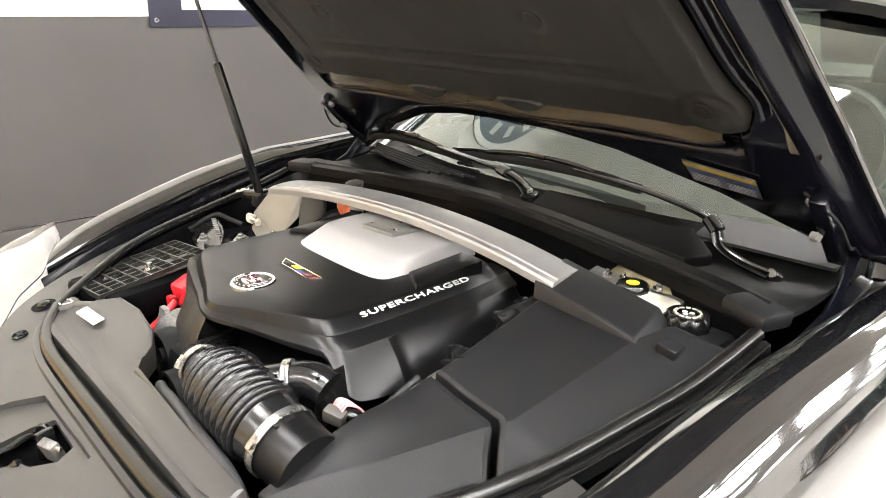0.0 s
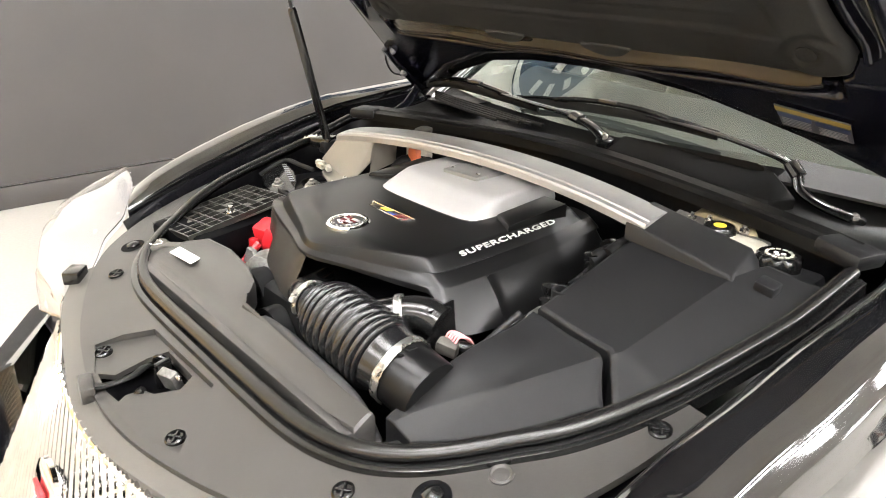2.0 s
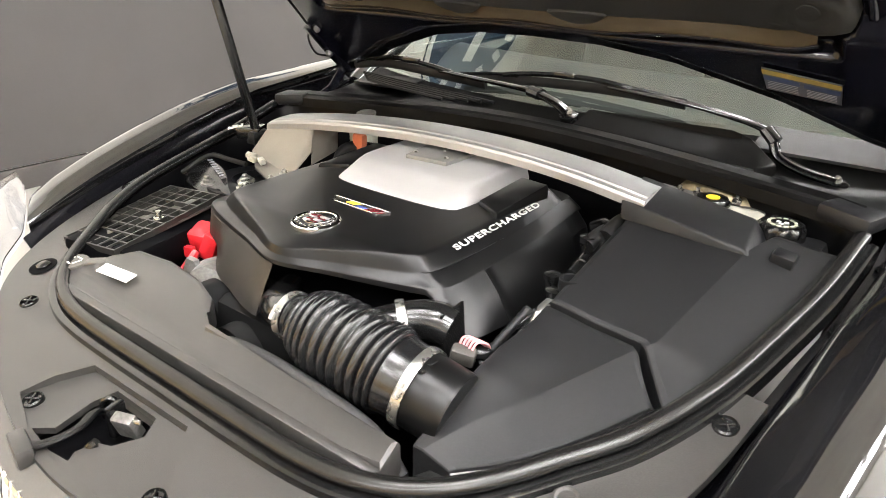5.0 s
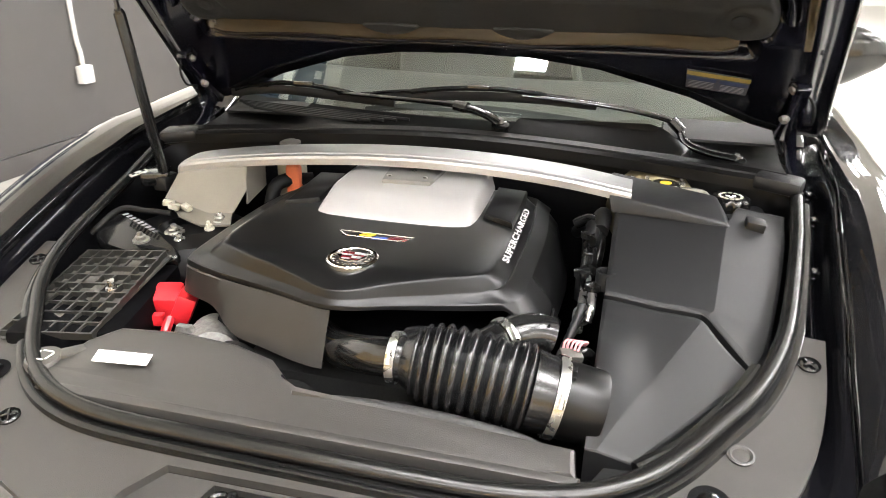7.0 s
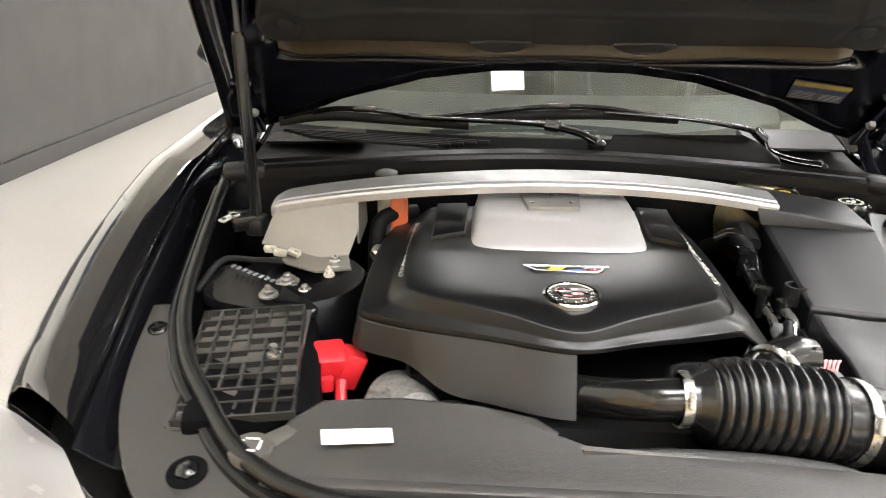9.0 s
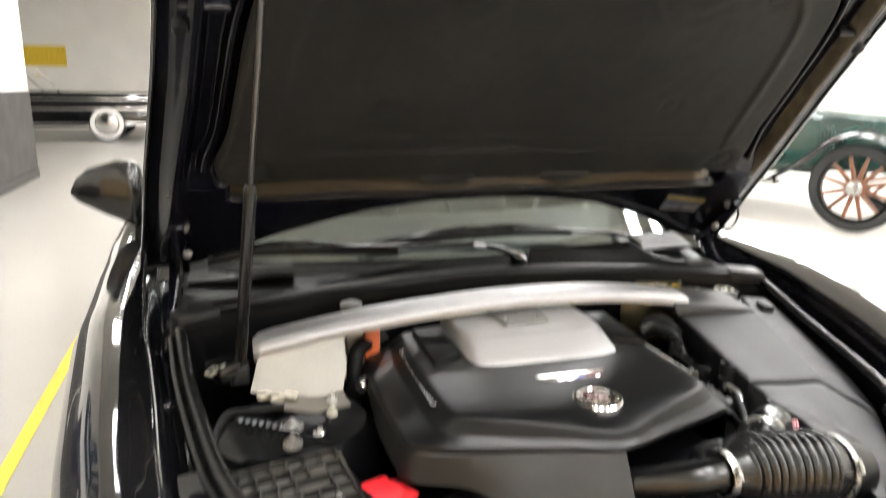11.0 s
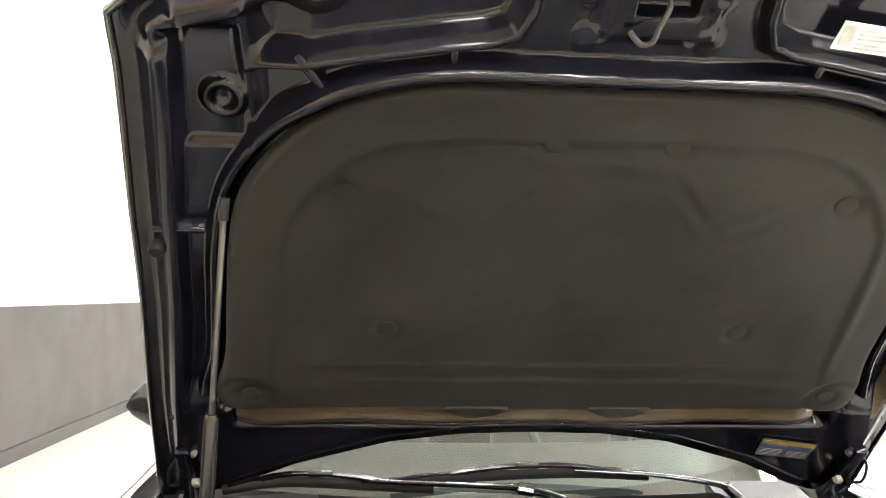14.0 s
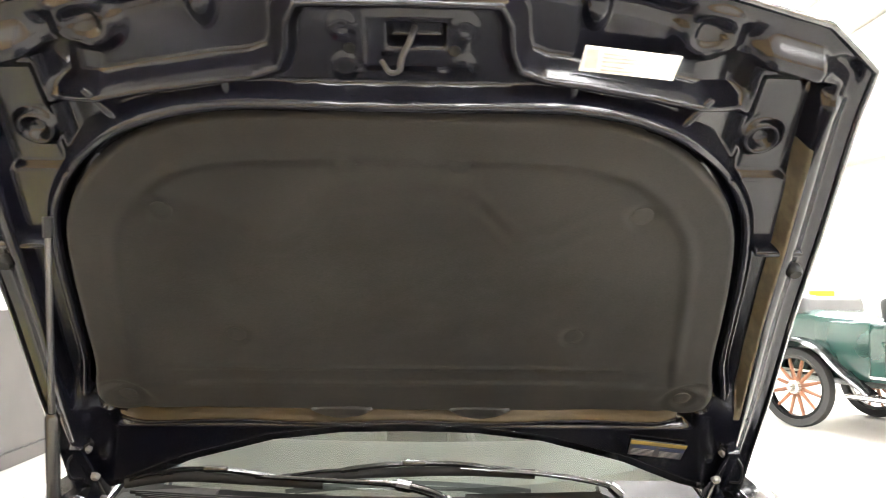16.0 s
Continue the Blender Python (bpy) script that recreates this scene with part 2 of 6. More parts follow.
def lathe(bm, c, axis, profile, n=24):
    """A turned form about an axis through c; profile rows are (radius, height)."""
    a = Vector(axis).normalized()
    s = a.orthogonal().normalized()
    t = a.cross(s)
    c = Vector(c)
    rings = [[c + a * h + max(r, 1e-5) * (math.cos(2 * math.pi * k / n) * s + math.sin(2 * math.pi * k / n) * t) for k in range(n)] for r, h in profile]
    if profile[0][0] > 1e-4 and profile[-1][0] > 1e-4:
        return ring_loft(bm, rings)
    return loft(bm, rings)


def box(bm, c, s, bev=0.0, rot=None, seg=2):
    r = bmesh.ops.create_cube(bm, size=1.0)
    m = Matrix.Translation(c) @ (Euler([radians(a) for a in rot]).to_matrix().to_4x4() if rot else Matrix()) @ Matrix.Diagonal((*s, 1))
    bmesh.ops.transform(bm, matrix=m, verts=r["verts"])
    if bev:
        es = list({e for v in r["verts"] for e in v.link_edges})
        bmesh.ops.bevel(bm, geom=es, offset=bev, segments=seg, affect="EDGES", profile=0.5)
    return bm


def slab(bm, outline, thick, bev=0.0, seg=2, down=Vector((0, 0, -1))):
    """A plate whose upper rim is the given 3D outline."""
    top = [bm.verts.new(p) for p in outline]
    low = [bm.verts.new(Vector(p) + down * thick) for p in outline]
    n = len(top)
    f = bm.faces.new(top)
    bm.faces.new(list(reversed(low)))
    for i in range(n):
        bm.faces.new((top[i], low[i], low[(i + 1) % n], top[(i + 1) % n]))
    if bev:
        bmesh.ops.bevel(bm, geom=list(f.edges), offset=bev, segments=seg, affect="EDGES", profile=0.5)
    return bm


def surface(bm, fn, nu, nv, thick=0.0, down=None):
    """A sheet fn(u, v) over the unit square, with a thickness along down."""
    g = [[bm.verts.new(fn(i / nu, j / nv)) for j in range(nv + 1)] for i in range(nu + 1)]
    for i in range(nu):
        for j in range(nv):
            bm.faces.new((g[i][j], g[i + 1][j], g[i + 1][j + 1], g[i][j + 1]))
    if thick:
        d = Vector(down or (0, 0, -1)) * thick
        h = [[bm.verts.new(g[i][j].co + d) for j in range(nv + 1)] for i in range(nu + 1)]
        for i in range(nu):
            for j in range(nv):
                bm.faces.new((h[i][j + 1], h[i + 1][j + 1], h[i + 1][j], h[i][j]))
        for i in range(nu):
            bm.faces.new((g[i][0], h[i][0], h[i + 1][0], g[i + 1][0]))
            bm.faces.new((g[i + 1][nv], h[i + 1][nv], h[i][nv], g[i][nv]))
        for j in range(nv):
            bm.faces.new((g[0][j + 1], h[0][j + 1], h[0][j], g[0][j]))
            bm.faces.new((g[nu][j], h[nu][j], h[nu][j + 1], g[nu][j + 1]))
    return bm


def interp(x, xs, ys):
    return float(np.interp(x, xs, ys))


def sstep(x, a, b):
    t = min(1.0, max(0.0, (x - a) / (b - a)))
    return t * t * (3 - 2 * t)


def B():
    return bmesh.new()


def V(*a):
    return Vector(a)


# ---------------- the hall ----------------
XW = -3.34          # the charcoal wall beside the car
floor_bm = B()
box(floor_bm, (5, 6, -0.1), (26, 44, 0.2))
tagged(finish("floor", floor_bm, CONCRETE), "pale grey polished concrete showroom floor", "floor", kind="structure")
# South wall is unseen; it and the east wall sit close to bounce light.
for nm, c, s in (("wall_west", (XW - 0.1, 1.2, 2.5), (0.2, 20.0, 5.0)), ("wall_far_west", (-8.1, 6, 2.5), (0.2, 44, 5)), ("wall_north", (5, 24, 2.5), (26, 0.2, 5)), ("wall_east", (11.5, 6, 2.5), (0.2, 44, 5)), ("wall_south", (5, -6.6, 2.5), (26, 0.2, 5))):
    tagged(finish(nm, box(B(), c, s), WALLW), "white painted showroom wall", "wall", kind="structure")
tagged(finish("ceiling", box(B(), (5, 6, 5.1), (26, 44, 0.2)), CEIL), "light grey metal deck ceiling", "ceiling", kind="structure")
tagged(finish("wainscot", box(B(), (XW + 0.004, 1.2, 0.7), (0.022, 20.0, 1.14)), CHARCOAL), "charcoal grey painted lower wall band", "wall", kind="structure")
tagged(finish("baseboard", box(B(), (XW + 0.012, 1.2, 0.062), (0.036, 20.0, 0.124), 0.004), DARKBASE), "dark charcoal baseboard along the wall", "baseboard", kind="structure")
# Out of view: ochre added here to warm the reflections.
tagged(finish("trim", box(B(), (5, -6.49, 0.95), (25.6, 0.02, 1.9)), OCHRE), "unseen ochre wall band added for warm reflections", "trim", kind="structure")
tagged(finish("trim", box(B(), (-6.55, 23.88, 2.16), (2.9, 0.02, 0.6)), YELLOW), "yellow painted panel on the far wall", "trim", kind="structure")
tagged(finish("trim", box(B(), (11.38, 19.6, 1.46), (0.02, 1.3, 0.34)), YELLOW), "yellow painted panel on the side wall", "trim", kind="structure")
tagged(finish("trim", box(B(), (4, 23.88, 0.72), (25.6, 0.02, 1.44)), WALLW), "white lower band on the far wall", "trim", kind="structure")
# Unseen ochre surface, set here for tan reflections on cover, panel and fender.
tagged(finish("trim", box(B(), (XW + 0.016, -3.75, 1.36), (0.022, 5.6, 2.46)), OCHRE), "unseen ochre wall stretch set for the tan reflections", "trim", kind="structure")
tagged(finish("floor_tape", box(B(), (-1.44, 6.0, 0.003), (0.055, 22, 0.004)), TAPE), "yellow tape line stuck on the floor", "tape", kind="structure")


def ceiling_light(x, y, lx, ly):
    t = thing("ceiling_light", "white rectangular light panel under the ceiling", "light", "ceiling lights")
    t.location = (x, y, 4.9)
    part("housing", box(B(), (0, 0, 0.02), (lx + 0.06, ly + 0.06, 0.1), 0.01), WALLW, t)
    part("diffuser", box(B(), (0, 0, -0.035), (lx, ly, 0.02), 0.004), LIGHTP, t, "glowing white diffuser")
    return t


first_light = ceiling_light(-0.2, 2.9, 0.42, 1.3)
# All but the first are added unseen, placed for fill, streaks and sheen.
for lx, ly in ((5.7, 5.2), (5.3, 1.5), (5.9, 3.3), (1.7, -3.2), (2.1, -0.8), (-0.2, -1.2), (-0.2, -5.0), (6.4, 5.6), (3.6, -1.2), (2.2, 10.0), (5.6, 10.4), (8.6, 9.4), (5.4, 7.6), (3.6, 7.0), (-0.2, 7.0), (7.0, 3.0), (7.0, 8.0), (7.0, 12.0), (9.8, 6.0), (9.8, 1.0), (9.8, 11.0), (9.8, -3.5), (-0.2, 11.0), (3.6, -5.0), (7.0, -5.5), (-2.0, 15.0), (4.0, 15.0), (9.0, 17.0)):
    for dx, dy in ((-0.5, 0.0), (0.5, 0.35)):
        copy_thing(first_light, Matrix.Translation((lx + dx, ly + dy, 4.9)))

outlet = thing("wall_outlet", "white surface outlet box with a white conduit on the charcoal wall", "outlet")
outlet.location = (XW + 0.016, 3.42, 0.0)
part("box", box(B(), (0.03, 0.0, 0.53), (0.06, 0.1, 0.12), 0.006), WHITE, outlet)
part("face_plate", box(B(), (0.063, 0.0, 0.53), (0.006, 0.08, 0.1), 0.002), WHITE, outlet)
part("conduit", tube(B(), catmull([(0.02, 0.0, 0.58), (0.018, 0.0, 0.68), (0.012, -0.012, 0.8), (0.012, -0.012, 1.3), (0.012, -0.012, 2.6)], 6), 0.014, 10), WHITE, outlet)

banner = thing("banner", "dark vinyl banner with pale lettering hung on the wall", "banner")
part("sheet", box(B(), (XW + 0.03, 2.1, 1.50), (0.006, 1.6, 0.58), 0.002), BANNER, banner)
bar = box(B(), (XW + 0.035, 1.75, 1.36), (0.004, 0.5, 0.1))
part("lettering", bar, WHITE, banner, "pale bar of lettering")
for gy in (1.34, 2.86):
    part("eyelet", lathe(B(), (XW + 0.033, gy, 1.25), (1, 0, 0), [(0.014, 0), (0.014, 0.004), (0.006, 0.004), (0.006, 0)], 14), STEEL, banner)

sign = thing("round_sign", "round blue sign with white rim hung high on the wall", "sign")
part("disc", lathe(B(), (XW, 2.7, 3.6), (1, 0, 0), [(0.95, 0.0), (0.95, 0.03), (0.93, 0.034), (0.0, 0.034)], 48), SIGNB, sign)
part("rim", lathe(B(), (XW, 2.7, 3.6), (1, 0, 0), [(0.95, 0.03), (0.95, 0.045), (0.88, 0.045), (0.88, 0.03)], 48), WHITE, sign)
for k in range(9):
    a = radians(200 - 27.5 * k)
    bb = box(B(), (0, 0, 0), (0.01, 0.12, 0.18), 0.002, None)
    ob = part("letter_bar", bb, WHITE, sign, "white bar of lettering")
    ob.matrix_basis = Matrix.Translation((XW + 0.04, 2.7 + 0.7 * math.cos(a), 3.6 + 0.7 * math.sin(a))) @ Euler((a - math.pi / 2, 0, 0)).to_matrix().to_4x4()
part("centre_bar", box(B(), (XW + 0.04, 2.7, 3.6), (0.01, 0.9, 0.2), 0.002), WHITE, sign)

# ---------------- the car: body ----------------
car = thing("car", "black sedan with its bonnet open over the engine", "car")

SEAL_HALF = [(0.0, -0.088), (0.15, -0.088), (0.27, -0.085), (0.35, -0.073), (0.42, -0.045), (0.48, 0.003), (0.54, 0.078), (0.595, 0.155), (0.642, 0.27), (0.676, 0.43), (0.698, 0.56), (0.712, 0.69)]


def seal_z(y):
    return interp(y, [-0.3, -0.1, 0.047, 0.234, 0.532, 0.729, 1.0], [0.69, 0.735, 0.768, 0.812, 0.863, 0.915, 0.99])


def panel_z(y):
    return 0.742 + 0.22 * y


front_arc = catmull([(-x, y, 0) for x, y in reversed(SEAL_HALF)] + [(x, y, 0) for x, y in SEAL_HALF[1:]], 5)
front_arc = [V(p.x, p.y, seal_z(p.y)) for p in front_arc]
rear_arc = catmull([(0.70, 0.735, 0.922), (0.62, 0.755, 0.926), (0.42, 0.785, 0.935), (0.2, 0.81, 0.943), (0.0, 0.82, 0.946), (-0.2, 0.81, 0.943), (-0.42, 0.785, 0.935), (-0.62, 0.755, 0.926), (-0.70, 0.735, 0.922)], 5)

# rubber seal round the bay
bm = B()
tube(bm, front_arc, 0.0128, 18, True, 0.78)
part("bay_seal", bm, SEALM, car, "black rubber bulb seal", 60)


def offset_arc(arc, d, dz):
    out = []
    for i, p in enumerate(arc):
        t = (arc[min(i + 1, len(arc) - 1)] - arc[max(i - 1, 0)])
        n = V(-t.y, t.x, 0).normalized()
        out.append(p + n * d + V(0, 0, dz))
    return out


# carrier lip that the seal stands on, outside the bulb
bm = B()
ins = offset_arc(front_arc, 0.004, -0.016)
mid = offset_arc(front_arc, -0.016, -0.007)
out = offset_arc(front_arc, -0.025, -0.011)
low = offset_arc(front_arc, -0.027, -0.03)
loft(bm, [[a, b, c, d] for a, b, c, d in zip(ins, mid, out, low)])
part("seal_carrier", bm, GLOSSP, car, "glossy black lip beneath the seal", 50)

# the tub of the engine bay
bm = B()
loop = front_arc + rear_arc[1:-1]
r0 = [p + V(0, 0, -0.018) for p in loop]
r1 = [V(p.x * 0.985, 0.32 + (p.y - 0.32) * 0.985, p.z - 0.05) for p in loop]
r2 = [V(p.x * 0.96, 0.34 + (p.y - 0.34) * 0.95, 0.62) for p in loop]
r3 = [V(p.x * 0.94, 0.34 + (p.y - 0.34) * 0.93, 0.40) for p in loop]
loft(bm, [r0, r1, r2, r3], False, True)
part("engine_bay", bm, BAY, car, "dark painted engine bay walls", 60)

# cowl strip over the firewall
bm = B()
prof = [(-0.030, -0.022), (-0.028, 0.0), (-0.016, 0.006), (-0.004, 0.001), (0.0, 0.007), (0.02, 0.012), (0.032, 0.004), (0.034, -0.02)]
loft(bm, [[p + V(0, a, b) for a, b in prof] for p in rear_arc])
part("cowl_strip", bm, COWLM, car, "black plastic strip with a ridge", 30)
for sx in (-1, 1):
    part("corner_cap", box(B(), (sx * 0.685, 0.74, 0.918), (0.09, 0.07, 0.03), 0.009, (0, sx * 4, -sx * 18)), PLASTIC, car)

# ---- front panel with the latch opening
from mathutils.geometry import tessellate_polygon


def plate_with_holes(bm, outer, holes, zfn, thick):
    polys = [[V(x, y, 0) for x, y in outer]] + [[V(x, y, 0) for x, y in h] for h in holes]
    flat = [p for q in polys for p in q]
    top = [bm.verts.new((p.x, p.y, zfn(p.y))) for p in flat]
    low = [bm.verts.new((p.x, p.y, zfn(p.y) - thick)) for p in flat]
    for tri in tessellate_polygon(polys):
        bm.faces.new([top[i] for i in tri])
        bm.faces.new([low[i] for i in reversed(tri)])
    k = 0
    for q in polys:
        n = len(q)
        for i in range(n):
            a, b = k + i, k + (i + 1) % n
            bm.faces.new((top[a], top[b], low[b], low[a]))
        k += n


inner_edge = [(p.x, p.y) for p in offset_arc(front_arc, -0.022, 0) if p.y < 0.30]
OUT_HALF = [(0.0, -0.272), (0.1, -0.265), (0.2, -0.246), (0.3, -0.219), (0.42, -0.172), (0.53, -0.112), (0.60, -0.045), (0.652, 0.05), (0.684, 0.16), (0.703, 0.29)]
outer_edge = [(p.x, p.y) for p in catmull([(-x, y, 0) for x, y in reversed(OUT_HALF)] + [(x, y, 0) for x, y in OUT_HALF[1:]], 4)]
RECESS = [(-0.203, -0.222), (-0.19, -0.175), (-0.155, -0.128), (0.086, -0.124), (0.105, -0.150), (0.160, -0.200), (0.188, -0.226), (0.10, -0.253), (0.0, -0.2585), (-0.11, -0.251)]
bm = B()
plate_with_holes(bm, outer_edge + list(reversed(inner_edge)), [RECESS], panel_z, 0.012)
front_panel = part("front_panel", bm, PANEL, car, "matte black plastic radiator support panel", 25)
LATCH = [(-0.115, -0.2455), (-0.05, -0.2515), (-0.008, -0.246), (-0.018, -0.232), (-0.012, -0.205), (0.012, -0.196), (0.034, -0.160), (0.018, -0.132), (-0.085, -0.132), (-0.098, -0.165), (-0.088, -0.225)]
bm = B()
plate_with_holes(bm, [(x * 1.01, y) for x, y in RECESS], [LATCH], lambda y: panel_z(y) - 0.013 * sstep(y, -0.28, -0.16), 0.01)
part("latch_plate", bm, PANEL, front_panel, "sunken plate round the bonnet latch", 25)
TRIM_HALF = [(0.0, -0.306), (0.12, -0.294), (0.25, -0.266), (0.36, -0.240), (0.45, -0.210), (0.54, -0.160)]
trim_edge = [(p.x, p.y) for p in catmull([(-x, y, 0) for x, y in reversed(TRIM_HALF)] + [(x, y, 0) for x, y in TRIM_HALF[1:]], 4)]
bm = B()
plate_with_holes(bm, trim_edge + [(x, y + 0.004) for x, y in reversed(outer_edge) if abs(x) < 0.53], [], lambda y: panel_z(y) - 0.010, 0.014)
part("front_trim", bm, TRIMM, car, "grey plastic step above the grille", 25)
# near-black floor, with the well's shade in its colour
part("latch_well", box(B(), (-0.045, -0.195, 0.635), (0.19, 0.16, 0.03), 0.004), PIT, car, "dark well below the latch")
latch = part("bonnet_latch", tube(B(), catmull([(-0.085, -0.268, 0.684), (-0.06, -0.258, 0.692), (-0.045, -0.235, 0.698), (-0.045, -0.208, 0.70), (-0.06, -0.182, 0.70), (-0.07, -0.168, 0.69)], 5), 0.0095, 8, True, 0.5), COWLM, car, "black latch lever")
part("latch_stub", tube(B(), [(-0.03, -0.225, 0.66), (-0.012, -0.212, 0.685), (-0.008, -0.205, 0.69)], 0.008, 8), GLOSSP, latch)
part("latch_hook", tube(B(), catmull([(-0.082, -0.158, 0.67), (-0.076, -0.16, 0.70), (-0.06, -0.15, 0.706), (-0.055, -0.145, 0.68)], 5), 0.0045, 8), GLOSSP, latch)
part("latch_plate_steel", box(B(), (-0.022, -0.155, 0.682), (0.035, 0.018, 0.04), 0.003, (20, 0, 20)), CAST, latch, "bare steel catch")
part("latch_arm", box(B(), (-0.045, -0.158, 0.685), (0.012, 0.03, 0.05), 0.003, (0, 0, 20)), GLOSSP, latch)
part("catch_pin", tube(B(), [(-0.035, -0.165, 0.695), (0.005, -0.148, 0.695)], 0.004, 8), STEEL, latch)
part("latch_handle", box(B(), (-0.085, -0.272, 0.682), (0.06, 0.024, 0.03), 0.005, (0, 0, -12)), PANEL, latch)


def push_clip(x, y, dz=0.0, r=0.016):
    z = panel_z(y) + dz
    bm = B()
    nrm = V(0, -0.22, 1).normalized()
    lathe(bm, (x, y, z), nrm, [(r, -0.004), (r, 0.003), (r * 0.86, 0.005), (r * 0.78, 0.0015), (0.0, 0.0015)], 22)
    box(bm, (x, y, z + 0.003), (r * 1.35, r * 0.22, 0.004), 0.0008, (12.4, 0, 38))
    box(bm, (x, y, z + 0.003), (r * 0.22, r * 1.35, 0.004), 0.0008, (12.4, 0, 38))
    return part("push_clip", bm, GLOSSP, front_panel, "round black push clip")


for x, y in ((-0.173, -0.217), (0.147, -0.215)):
    push_clip(x, y, -0.005)
for x, y in ((0.43, -0.105), (-0.43, -0.105), (0.672, 0.232), (-0.672, 0.232)):
    push_clip(x, y)
for sx in (-1, 1):
    part("grommet", lathe(B(), (sx * 0.566, 0.046, panel_z(0.046)), (0, -0.22, 1), [(0.017, -0.003), (0.017, 0.003), (0.014, 0.004), (0.011, 0.0015), (0.006, 0.002), (0.0, 0.003)], 22), PANEL, front_panel)
    # flat black disc laid on the panel for the shade in a hole
    hole = part("stop_hole_disc", lathe(B(), (sx * 0.525, -0.035, panel_z(-0.035) + 0.0015), (0, -0.22, 1), [(0.026, 0.0), (0.026, 0.0006), (0.0, 0.0006)], 28), PIT, front_panel, "black disc for the dark of a hole")
    part("rubber_stop", lathe(B(), (sx * 0.525, -0.033, panel_z(-0.035)), (0, -0.22, 1), [(0.016, 0.0), (0.015, 0.006), (0.009, 0.010), (0.0, 0.0105)], 6), GLOSSP, hole, "black hexagonal rubber stop")

# ---- fenders
def gap_z(y):
    return interp(y, [-0.2, 0.0, 0.1, 0.2, 0.3, 0.42, 0.55, 0.7, 1.0, 1.3, 2.0, 4.4], [0.68, 0.757, 0.795, 0.828, 0.854, 0.885, 0.911, 0.934, 0.955, 0.972, 0.985, 1.0])


def gap_x(y):
    return interp(y, [0.0, 0.1, 0.2, 0.3, 0.42, 0.55, 0.7, 1.0, 1.3, 2.2, 4.4], [0.700, 0.709, 0.719, 0.733, 0.745, 0.762, 0.784, 0.81, 0.825, 0.84, 0.78])


def fender(sx):
    def f(u, v):
        y = 0.018 + 4.262 * (u ** 1.6)
        gz, gx = gap_z(y), gap_x(y)
        k = v * 11
        rise = interp(y, [0.0, 0.1, 0.5, 0.65, 0.8, 1.0, 1.3, 2.0], [0.022, 0.028, 0.026, 0.022, 0.016, 0.010, 0.006, 0.004])
        prof = [(-0.004, -0.022), (-0.004, -0.012), (-0.003, -0.004), (0.0, 0.0), (0.015, 0.36 * rise), (0.038, 0.76 * rise), (0.068, rise), (0.099, 0.72 * rise), (0.128, -0.008), (0.152, -0.055), (0.162, -0.30), (0.14, -0.60)]
        i = min(10, int(k))
        a, b = prof[i], prof[i + 1]
        w = k - i
        dx, dz = a[0] + (b[0] - a[0]) * w, a[1] + (b[1] - a[1]) * w
        wide = 1 - 0.3 * sstep(y, 0.3, 1.2)
        return V(sx * (gx + dx * wide), y + 0.55 * max(0.0, dx) * (1 - u) ** 8, gz + dz)

    bm = surface(B(), f, 60, 45)
    return part("fender", bm, PAINT, car, "glossy black painted fender and body side", 40)


for sx in (-1, 1):
    fender(sx)
    # painted flange between the seal and the fender's edge
    def flange(u, v):
        y = 0.0 + u * 1.03
        xi = interp(y, [-0.045, 0.05, 0.16, 0.29, 0.43, 0.56, 0.69, 1.0], [0.585, 0.632, 0.662, 0.682, 0.70, 0.72, 0.735, 0.74])
        zi = interp(y, [-0.045, 0.12, 0.234, 0.532, 0.73, 1.02], [0.706, 0.735, 0.757, 0.812, 0.862, 0.925])
        xo = gap_x(y) - 0.006
        zo = gap_z(y) - 0.020
        k = sstep(v, 0.3, 1.0)
        return V(sx * (xi + (xo - xi) * v), y, zi + (zo - zi) * k - 0.005 * math.sin(math.pi * v))

    gut = part("fender_flange", surface(B(), flange, 60, 16, 0.004), FLANGE, car, "glossy black painted flange beside the seal", 60)
    for by in (0.532, 0.70, 0.80):
        bb = B()
        lathe(bb, flange(by / 1.03, 0.4), (0, -0.15, 1), [(0.015, -0.006), (0.015, 0.0), (0.013, 0.002), (0.0085, 0.002), (0.0085, 0.01), (0.006, 0.012), (0.0, 0.012)], 16)
        part("fender_bolt", bb, GLOSSP, gut)

